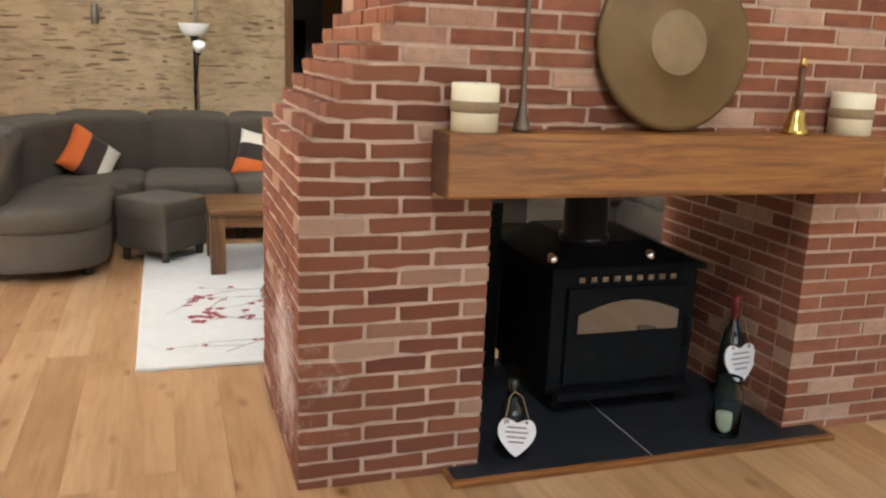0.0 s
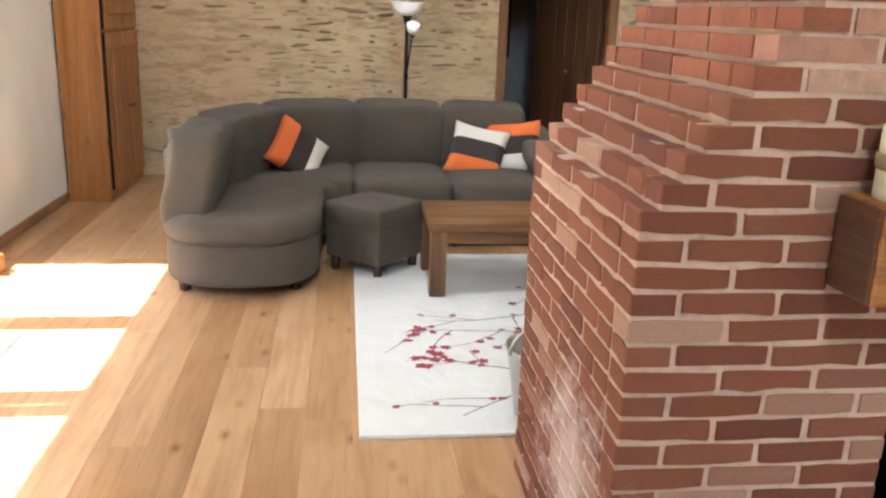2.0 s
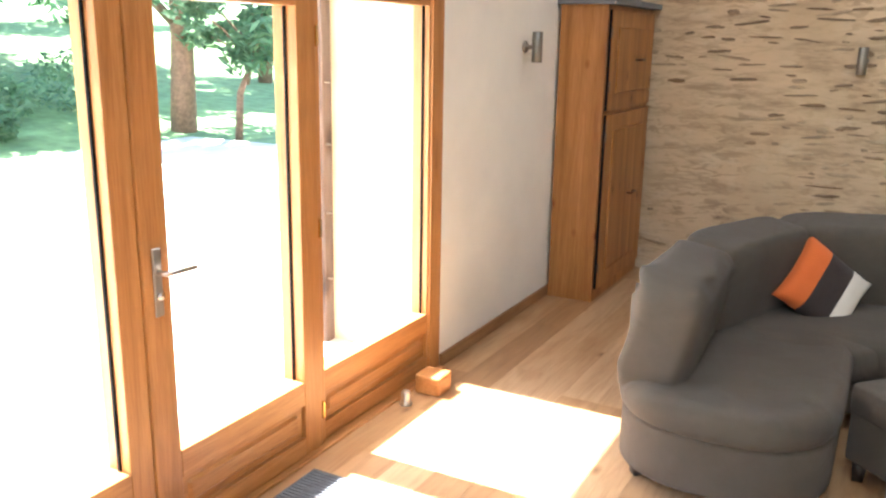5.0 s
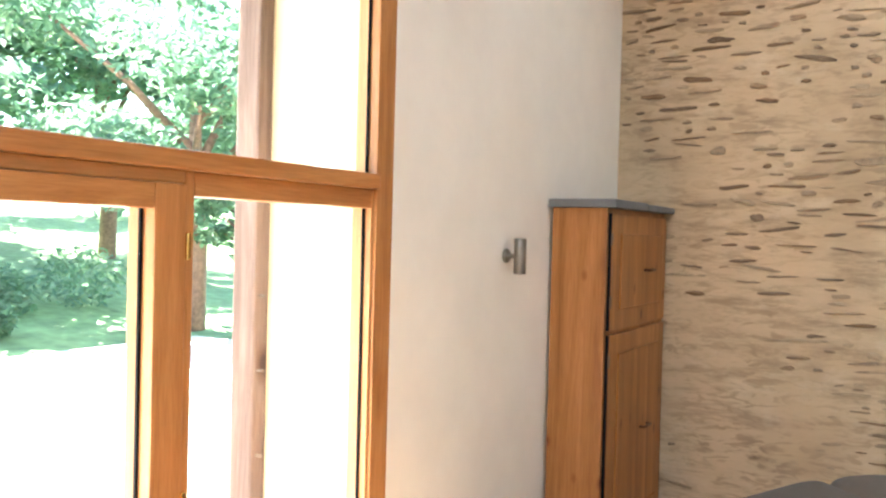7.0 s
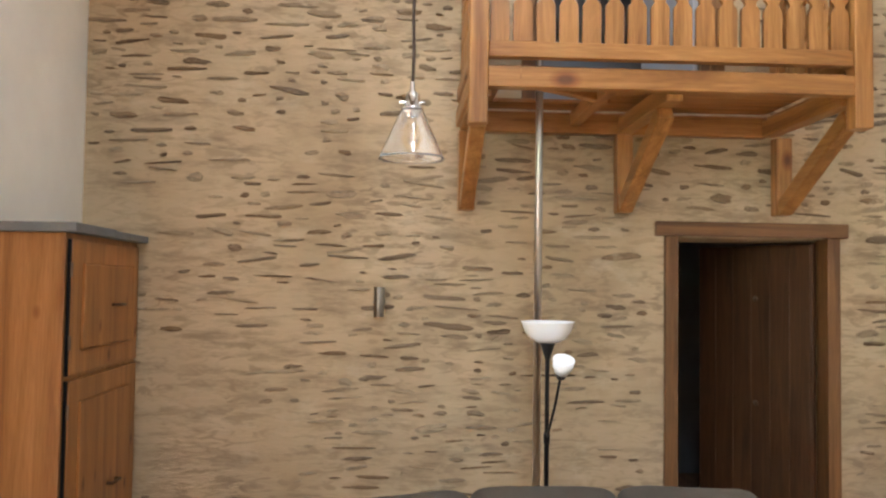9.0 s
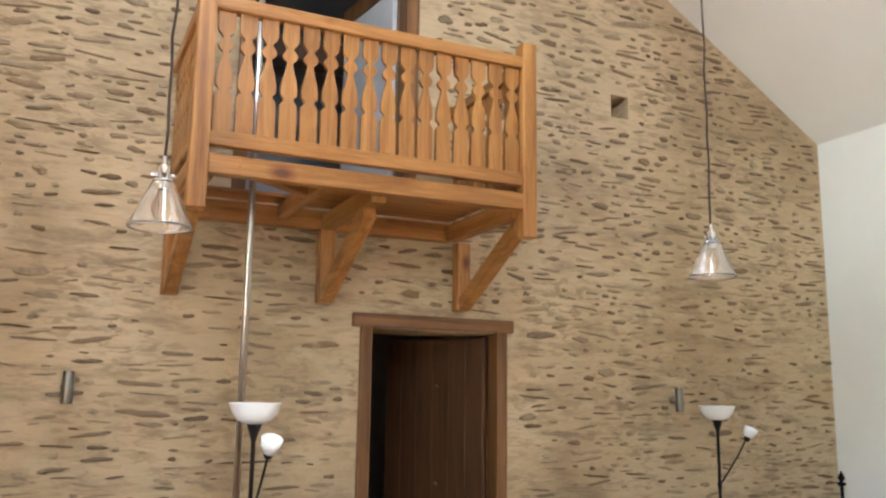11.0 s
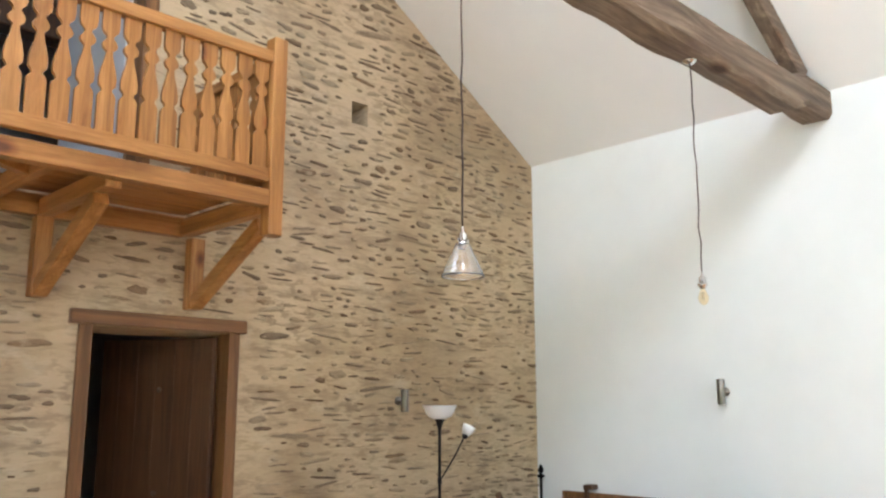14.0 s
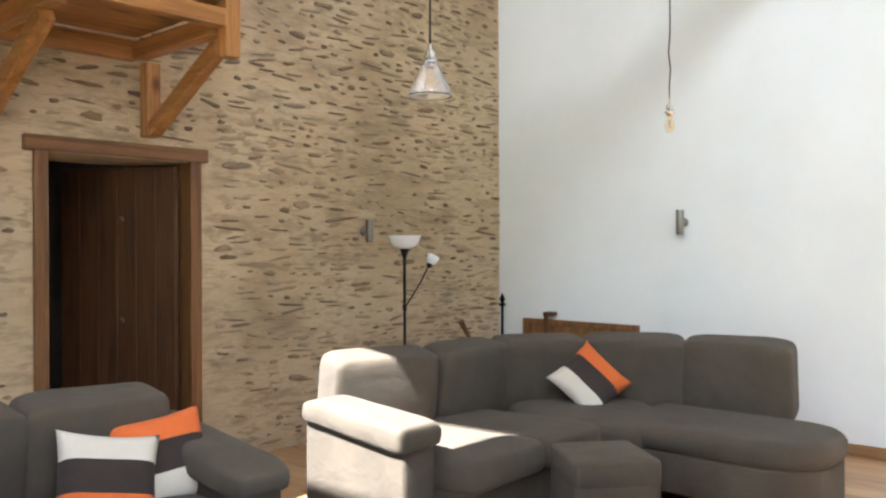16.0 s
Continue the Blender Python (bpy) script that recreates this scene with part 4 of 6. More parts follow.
for x0, x1, y0, y1 in ((0.62, 1.82, 7.735, 8.665), (0.0, 0.62, 7.735, 7.95), (0.0, 0.62, 8.46, 8.665), (0.0, 0.1, 7.955, 8.455)):
    n = max(1, round((y1 - y0) / 0.13))
    for k in range(n):
        part("deck_board", boxes((x0, x1, y0 + (y1 - y0) * k / n + 0.002, y0 + (y1 - y0) * (k + 1) / n - 0.002, 2.838, 2.862), bevel=0.002), M_PINE_X, balcony)
part("trimmer", boxes((0.60, 0.66, 7.735, 8.665, 2.745, 2.836), bevel=0.004), M_PINE_Y, balcony)
bm = bmesh.new()
box(bm, -0.33, 0.33, -0.03, 0.03, -0.04, 0.04, bevel=0.005, m=pose(0.40, 7.86, 2.79, 0, 0, 35))
part("diagonal_trimmer", bm, M_PINE_X, balcony)
for k, x in enumerate((-0.03, 0.94, 1.935)):
    br = part("wall_bracket", boxes((x - 0.05, x + 0.05, YG - 0.09, YG - 0.002, 2.22, 2.70), bevel=0.008, seg=2), M_PINE, balcony)
    xs = min(x, 1.84)
    part("bracket_arm", boxes((xs - 0.045, xs + 0.045, BY + 0.083, YG - 0.08, 2.70, 2.80), bevel=0.006), M_PINE_Y, br)
    bm = bmesh.new()
    ln = math.hypot(0.78, 0.42)
    box(bm, -0.042, 0.042, -ln / 2, ln / 2, -0.045, 0.045, bevel=0.008, seg=2, m=Matrix.Translation((x, 8.27, 2.47)) @ Matrix.Rotation(-math.atan2(0.42, 0.78), 4, 'X'))
    part("strut", bm, M_PINE_Y, br)


def baluster_mesh():
    """A flat board sawn to a vase outline."""
    prof = [(0.0, 0.047), (0.19, 0.047), (0.205, 0.040), (0.22, 0.026), (0.235, 0.030), (0.25, 0.044), (0.29, 0.046), (0.34, 0.036), (0.40, 0.020), (0.435, 0.015), (0.455, 0.036), (0.475, 0.041), (0.495, 0.030), (0.51, 0.016), (0.525, 0.020), (0.545, 0.040), (0.57, 0.046), (0.66, 0.046)]
    pts = [(w, z) for z, w in prof] + [(-w, z) for z, w in prof[::-1]]
    bm = bmesh.new()
    prism(bm, pts, -0.011, 0.011, Matrix(((1, 0, 0, 0), (0, 0, -1, 0), (0, 1, 0, 0), (0, 0, 0, 1))))
    return mesh_of("baluster", bm, M_PINE)


BAL = baluster_mesh()
NB = 16
for k in range(NB):
    o = new("baluster", BAL)
    o.location = (BX0 + 0.095 + (BX1 - BX0 - 0.195) * (k + 0.5) / NB, BY + 0.042, 2.965)
    o.parent = balcony
for x in (BX0 + 0.045, BX1 - 0.05):
    for k in range(8):
        o = new("baluster", BAL)
        o.matrix_basis = pose(x, BY + 0.16 + k * 0.121, 2.965, 0, 0, 90)
        o.parent = balcony

pole = thing("fire_pole", "slim brushed-steel pole rising through the balcony floor", "pole", (0.333, 8.2, 0))
bm = bmesh.new()
lathe(bm, [(0.020, 0.0), (0.020, 5.6)], n=18)
part("tube", bm, M_STEEL, pole)
bm = bmesh.new()
lathe(bm, [(0.06, 0.0), (0.06, 0.008), (0.024, 0.012), (0.0205, 0.03)], n=22)
part("floor_flange", bm, M_STEEL, pole)

# ---- doorway and hall ----
d1 = tagged(new("door_3"), "dark oak plank door standing ajar in a brown timber frame", "door", kind="structure")
part("jamb", boxes((1.21, 1.292, YG - 0.03, YG + 0.12, 0.0, 2.085), bevel=0.006, seg=2), M_JAMB, d1)
part("jamb", boxes((2.235, 2.318, YG - 0.03, YG + 0.12, 0.0, 2.085), bevel=0.006, seg=2), M_JAMB, d1)
part("lintel", boxes((1.15, 2.365, YG - 0.045, YG + 0.12, 2.085, 2.175), bevel=0.008, seg=2), M_JAMB_X, d1)
leaf = part("door_leaf", boxes((0, 0.92, 0.0, 0.04, 0.01, 2.06), bevel=0.004), M_DOORWOOD, d1, "dark stained plank door leaf")
leaf.matrix_basis = pose(2.225, YG + 0.10, 0, 0, 0, 180 - 62)
for k in range(6):
    pk = part("plank", boxes((0.008 + k * 0.151, 0.1575 + k * 0.151, 0.04, 0.05, 0.02, 2.05), bevel=0.0015), M_DOORWOOD, leaf)
for z in (0.35, 1.0, 1.7):
    bm = bmesh.new()
    lathe(bm, [(0.0, 0), (0.018, 0), (0.02, 0.006), (0.0, 0.012)], n=12, m=pose(0.42, 0.05, z, -90, 0, 0))
    part("stud", bm, M_PEWTER, leaf)
bm = bmesh.new()
box(bm, -0.2, 3.4, 9.30, 11.6, -0.1, 0.0)
structure("hall_floor", bm, M_SKIRT, "dim oak floor of the hall", "floor")
bm = bmesh.new()
for b in ((-0.2, 0.0, 9.3, 11.6, 0, 2.6), (3.2, 3.4, 9.3, 11.6, 0, 2.6), (-0.2, 3.4, 11.6, 11.8, 0, 2.6), (-0.2, 3.4, 9.3, 11.8, 2.5, 2.7)):
    box(bm, *b)
structure("hall_wall", bm, M_HALLWALL, "dim grey hall behind the doorway", "wall")
tagged(part("wall_hanging", boxes((1.62, 1.86, 11.56, 11.598, 1.0, 1.78), bevel=0.004), M_DARKART), "dark narrow hanging on the hall wall", "picture")

d2 = tagged(new("door_4"), "dark timber loft doorway above the balcony", "door", kind="structure")
part("jamb", boxes((LOFT[0] - 0.02, LOFT[0] + 0.07, YG - 0.02, YG + 0.14, 2.864, 4.76), bevel=0.006), M_JAMB, d2)
part("jamb", boxes((LOFT[1] - 0.01, LOFT[1] + 0.09, YG - 0.02, YG + 0.14, 2.864, 4.76), bevel=0.006), M_JAMB, d2)
part("lintel", boxes((LOFT[0] - 0.06, LOFT[1] + 0.14, YG - 0.04, YG + 0.3, 4.762, 4.86), bevel=0.008), M_JAMB_X, d2)
leaf = part("door_leaf", boxes((0, 0.8, 0.0, 0.04, 2.88, 4.74), bevel=0.004), M_HALLWALL, d2, "grey painted loft door standing open")
leaf.matrix_basis = pose(LOFT[1] - 0.02, YG + 0.15, 0, 0, 0, 180 - 82)
for a, b in ((2.88, 3.0), (4.6, 4.74)):
    part("door_rail", boxes((0.0, 0.8, 0.04, 0.055, a, b), bevel=0.003), M_JAMB, leaf)
bm = bmesh.new()
for b in ((-0.6, -0.4, 9.3, 12, 2.72, 6.2), (2.6, 2.8, 9.3, 12, 2.72, 6.2), (-0.6, 2.8, 12, 12.2, 2.72, 6.2), (-0.6, 2.8, 9.3, 12.2, 5.6, 5.8), (-0.6, 2.8, 9.3, 12.2, 2.72, 2.84)):
    box(bm, *b)
structure("loft_wall", bm, M_HALLWALL, "dim grey loft room behind the balcony", "wall")
structure("loft_beam", boxes((-0.4, 2.6, 9.9, 10.1, 4.35, 4.55), bevel=0.01), M_DOORWOOD, "dark timber beam in the loft room", "beam")

# ---- roof truss ----
truss = thing("roof_truss", "hand-hewn old oak roof truss with a wavy tie beam", "beam")
bm = bmesh.new()
prev = None
NX = 40
for k in range(NX + 1):
    x = XL + 0.002 + (XR - XL - 0.004) * k / NX
    s = noise.noise(Vector((x * 0.9, 1.3, 0.2)))
    s2 = noise.noise(Vector((x * 2.3, 7.7, 3.1)))
    s3 = noise.noise(Vector((x * 5.5, 2.2, 9.4)))
    zb = 3.67 + 0.06 * s + 0.045 * s2 + 0.018 * s3 + (0.06 if x > 5.2 else 0)
    zt = zb + 0.27 - 0.02 * s2
    y0, y1 = 5.80 + 0.025 * s + 0.015 * s3, 6.05 + 0.02 * s2 - 0.015 * s3
    ring = [bm.verts.new(p) for p in ((x, y0 + 0.03, zb), (x, y1 - 0.03, zb + 0.005), (x, y1, zb + 0.05), (x, y1, zt - 0.04), (x, y1 - 0.04, zt), (x, y0 + 0.04, zt), (x, y0, zt - 0.05), (x, y0, zb + 0.04))]
    if prev:
        for j in range(8):
            bm.faces.new((prev[j], prev[(j + 1) % 8], ring[(j + 1) % 8], ring[j]))
    else:
        bm.faces.new(ring)
    prev = ring
bm.faces.new(prev[::-1])
part("tie_beam", bm, M_BEAM, truss)
for s in (-1, 1):
    ln = math.hypot(3.5, 3.5 * SLOPE)
    mid_x = RIDGE_X + s * 1.95
    bm = bmesh.new()
    box(bm, -ln / 2, ln / 2, -0.06, 0.06, -0.07, 0.07, bevel=0.012, m=Matrix.Translation((mid_x, 5.92, roof_z(mid_x) - 0.11)) @ Matrix.Rotation(s * math.atan(SLOPE), 4, 'Y'))
    part("principal_rafter", bm, M_BEAM, truss)
part("king_post", boxes((RIDGE_X - 0.07, RIDGE_X + 0.07, 5.86, 5.98, 3.93, 6.3), bevel=0.01), M_BEAM, truss)

# ---- pendant lamps ----


def pendant(at, top, shade, seed):
    r = random.Random(seed)
    p = thing("pendant_lamp", "clear glass cone pendant lamp on a brown flex" if shade else "bare filament bulb pendant on a brown flex", "pendant lamp", at, "pendants under the tie beam")
    bm = bmesh.new()
    n = 14
    tube(bm, [(r.uniform(-0.006, 0.006) * (0 < k < n), r.uniform(-0.006, 0.006) * (0 < k < n), 0.05 + (top - at[2] - 0.05) * k / n) for k in range(n + 1)], 0.0045, 6)
    part("flex", bm, M_CORD, p)
    bm = bmesh.new()
    lathe(bm, [(0.0, 0.075), (0.006, 0.07), (0.008, 0.045), (0.02, 0.035), (0.022, 0.0), (0.030, -0.002), (0.030, -0.014), (0.020, -0.018), (0.020, -0.03), (0.0, -0.03)], n=18)
    part("lamp_holder", bm, M_CHROME, p, "polished chrome lamp holder")
    for s in (-1, 1):
        bm = bmesh.new()
        tube(bm, [(s * 0.02, 0, 0.012), (s * 0.036, 0, 0.012)], 0.006, 8)
        part("screw", bm, M_CHROME, p)
    bm = bmesh.new()
    lathe(bm, [(0.012, -0.03), (0.016, -0.045), (0.028, -0.075), (0.030, -0.09), (0.024, -0.11), (0.010, -0.125), (0.0, -0.128)], n=18)
    part("bulb", bm, M_BULB, p, "amber filament bulb")
    bm = bmesh.new()
    tube(bm, [(-0.008, 0, -0.05), (-0.010, 0, -0.10), (0.0, 0.006, -0.055), (0.010, 0, -0.10), (0.008, 0, -0.05)], 0.0012, 4)
    part("filament", bm, M_BRASS, p)
    if shade:
        bm = bmesh.new()
        lathe(bm, [(0.029, -0.005), (0.034, -0.015), (0.090, -0.140), (0.093, -0.148), (0.0905, -0.148), (0.0865, -0.139), (0.031, -0.017), (0.026, -0.007)], n=40)
        sh = part("shade", bm, M_SHADE, p, "clear glass cone shade")
        sh.visible_shadow = False
    bm = bmesh.new()
    lathe(bm, [(0.045, top - at[2] - 0.004), (0.045, top - at[2] - 0.012), (0.02, top - at[2] - 0.03), (0.0, top - at[2] - 0.032)], n=20)
    part("ceiling_rose", bm, M_CHROME, p)


pendant((-0.40, 5.95, 2.26), 3.68, True, 1)
pendant((1.715, 5.98, 2.27), 3.68, True, 2)
pendant((3.70, 5.94, 2.29), 3.68, False, 3)

# ---- wall lights ----


def sconce(at, turn, h=0.18):
    s = thing("wall_light", "brushed-steel cylinder up-and-down wall light", "wall light", at, "wall lights", turn)
    bm = bmesh.new()
    lathe(bm, [(0.030, -h / 2), (0.0315, -h / 2 + 0.004), (0.0315, h / 2 - 0.004), (0.030, h / 2), (0.026, h / 2 - 0.01), (0.026, -h / 2 + 0.01), (0.030, -h / 2)], at=(0, -0.085, 0), n=24)
    part("cylinder", bm, M_SCONCE, s)
    bm = bmesh.new()
    lathe(bm, [(0.0, 0.0), (0.034, 0.0), (0.036, 0.012), (0.028, 0.02), (0.012, 0.024), (0.012, 0.056), (0.0, 0.056)], n=20, m=pose(0, -0.001, 0, 90, 0, 0))
    part("wall_plate", bm, M_SCONCE, s)


sconce((-0.545, YG, 1.655), 0)
sconce((3.82, YG, 1.63), 0)
sconce((XL, 7.085, 1.715), 90)
sconce((XR, 6.80, 1.695), -90, 0.2)

# ---- floor lamps ----


def floor_lamp(at, arm_turn):
    f = thing("floor_lamp", "black floor lamp with an opal bowl and a small reading light", "floor lamp", at, "floor lamps", arm_turn)
    bm = bmesh.new()
    lathe(bm, [(0.0, 0.0), (0.125, 0.0), (0.125, 0.012), (0.04, 0.022), (0.012, 0.03)], n=32)
    part("base", bm, M_BLACKMETAL, f)
    bm = bmesh.new()
    lathe(bm, [(0.011, 0.02), (0.011, 1.40), (0.016, 1.42), (0.034, 1.475), (0.040, 1.495), (0.0, 1.495)], n=18)
    part("pole", bm, M_BLACKMETAL, f)
    bm = bmesh.new()
    lathe(bm, [(0.0, 1.487), (0.045, 1.488), (0.085, 1.505), (0.112, 1.54), (0.128, 1.585), (0.132, 1.592), (0.126, 1.592), (0.107, 1.543), (0.08, 1.512), (0.0, 1.497)], n=36)
    part("bowl_shade", bm, M_OPAL, f, "white opal glass bowl")
    bm = bmesh.new()
    tube(bm, [(0.0, 0, 1.02), (0.06, 0, 1.10), (0.14, 0, 1.21), (0.20, 0, 1.31), (0.225, 0, 1.35)], 0.0065, 8)
    part("reading_arm", bm, M_BLACKMETAL, f)
    bm = bmesh.new()
    mm = pose(0.225, 0, 1.345, 0, 28, 0)
    lathe(bm, [(0.0, -0.01), (0.018, -0.008), (0.026, 0.02), (0.0, 0.02)], n=16, m=mm)
    part("reading_socket", bm, M_BLACKMETAL, f)
    bm = bmesh.new()
    lathe(bm, [(0.0, 0.02), (0.028, 0.02), (0.046, 0.055), (0.052, 0.095), (0.048, 0.095), (0.04, 0.055), (0.0, 0.03)], n=22, m=mm)
    part("reading_shade", bm, M_OPAL, f, "small white opal shade")
    bm = bmesh.new()
    lathe(bm, [(0.015, 0.0), (0.017, 0.04), (0.015, 0.05)], at=(0, 0, 1.0), n=12)
    part("switch", bm, M_BLACKMETAL, f)


floor_lamp((0.30, 7.70, 0), -84)
floor_lamp((3.86, 8.3, 0), -15)

# ---- cabinet in the corner ----
cab = thing("tall_cabinet", "tall knotty pine cabinet topped by grey slate slabs", "cabinet")
KX0, KX1, KY0, KY1, KZ = XL + 0.02, -1.968, 7.625, 8.70, 1.985
part("body", boxes((KX0, KX1 - 0.022, KY0, KY1, 0.0, KZ), bevel=0.006, seg=2), M_CABINET, cab)
for z0, z1 in ((0.09, 1.285), (1.31, 1.955)):
    dr = part("cabinet_door", boxes((KX1 - 0.02, KX1, KY0 + 0.035, KY1 - 0.03, z0, z1), bevel=0.005, seg=2), M_CABINET, cab)
    part("door_panel", boxes((KX1 + 0.001, KX1 + 0.011, KY0 + 0.16, KY1 - 0.15, z0 + 0.11, z1 - 0.11), bevel=0.009), M_CABINET, dr)
    part("gap_strip", boxes((KX1 - 0.021, KX1 - 0.004, KY0 + 0.022, KY0 + 0.033, z0, z1), bevel=0), M_STOVE, dr)
    for z in (z0 + 0.12, z1 - 0.18):
        part("hinge", boxes((KX1 - 0.004, KX1 + 0.006, KY0 + 0.02, KY0 + 0.034, z, z + 0.07), bevel=0.002), M_PEWTER, dr)
    bm = bmesh.new()
    tube(bm, [(KX1 + 0.01, 8.2, (z0 + z1) / 2), (KX1 + 0.04, 8.2, (z0 + z1) / 2), (KX1 + 0.04, 8.32, (z0 + z1) / 2), (KX1 + 0.01, 8.32, (z0 + z1) / 2)], 0.009, 8)
    part("pull", bm, M_DOORWOOD, dr)
for y0, y1, dz in ((KY0 - 0.025, 8.17, 0.0), (8.18, 8.735, -0.006)):
    tagged(part("slate_slab", boxes((XL + 0.004, KX1 + 0.035, y0, y1, KZ + 0.001, KZ + 0.047 + dz), bevel=0.007, seg=2), M_SLATETOP), "thick grey slate slab lying on the cabinet", "slab", "slate slabs on the cabinet")

# ---- soft furniture ----


def power(c, e):
    return math.copysign(abs(c) ** e, c)


def puff(bm, size, m, e1=0.3, e2=0.3, nu=28, nv=14):
    """A rounded, stuffed box."""
    a, b, c = (s / 2 for s in size)
    rows = []
    for i in range(nv + 1):
        v = -math.pi / 2 + math.pi * i / nv
        ring = []
        for k in range(nu):
            u = 2 * math.pi * (k + 0.5) / nu
            cv, sv = power(math.cos(v), e1), power(math.sin(v), e1)
            ring.append(bm.verts.new(m @ Vector((a * cv * power(math.cos(u), e2), b * cv * power(math.sin(u), e2), c * sv))))
        rows.append(ring)
    for r, s in zip(rows, rows[1:]):
        for k in range(nu):
            try:
                f = bm.faces.new((r[k], r[(k + 1) % nu], s[(k + 1) % nu], s[k]))
                f.smooth = True
            except ValueError:
                pass
    bmesh.ops.remove_doubles(bm, verts=bm.verts[:], dist=0.0005)
    return bm


def soft(name, size, m, mat, parent, e1=0.3, e2=0.3, label="", lumps=0.0, seed=0):
    bm = bmesh.new()
    puff(bm, size, m, e1, e2)
    if lumps:
        for v in bm.verts:
            n = noise.noise(v.co * 4.5 + Vector((seed * 3.1, seed, 0)))
            v.co += Vector((0, 0, 1)) * n * lumps + (m.to_3x3() @ Vector((0, 1, 0))) * n * lumps * 0.6
    return part(name, bm, mat, parent, label)


def rounded_outline(x0, x1, y0, y1, r):
    """A tongue that is rounded at its y0 end."""
    cx, a = (x0 + x1) / 2, (x1 - x0) / 2
    pts = [(x1, y1), (x0, y1)]
    for k in range(0, 25):
        t = math.pi + math.pi * k / 24
        pts.append((cx + a * power(math.cos(t), 0.8), y0 + r + r * power(math.sin(t), 0.8)))
    return pts


def tongue(name, outline, z0, z1, bevel, mat, parent):
    bm = bmesh.new()
    prism(bm, outline, z0, z1)
    bmesh.ops.recalc_face_normals(bm, faces=bm.faces[:])
    es = [e for e in bm.edges if abs(e.verts[0].co.z - e.verts[1].co.z) < 1e-5]
    bmesh.ops.bevel(bm, geom=es, offset=bevel, segments=4, affect='EDGES', profile=0.5)
    for f in bm.faces:
        f.smooth = True
    return part(name, bm, mat, parent)


def cushion(name, size, m, parent, seed, folds=0.0, e1=0.22, e2=0.2):
    """A stuffed cushion, crowned in the middle, with slack and folds in its cover."""
    bm = bmesh.new()
    puff(bm, size, Matrix.Identity(4), e1, e2, 44, 22)
    for v in bm.verts:
        x, y, z = v.co.x / size[0] * 2, v.co.y / size[1] * 2, v.co.z / size[2] * 2
        crown = max(0.0, 1 - x * x) * max(0.0, 1 - z * z)
        q = noise.noise(v.co * 3.2 + Vector((seed * 3.1, seed, 0.7)))
        w = noise.noise(Vector((v.co.x * 5 + seed, v.co.y * 4, v.co.z * 17 + v.co.x * 6)))
        v.co.y += math.copysign(0.022 * crown, v.co.y) + 0.012 * q + folds * w * (1 - 0.5 * crown)
        v.co.z += 0.010 * q + (0.012 * (1 - x * x) if z > 0.5 else 0.0)
        v.co.x += folds * 0.6 * w
        v.co = m @ v.co
    return part(name, bm, M_SOFA, parent)


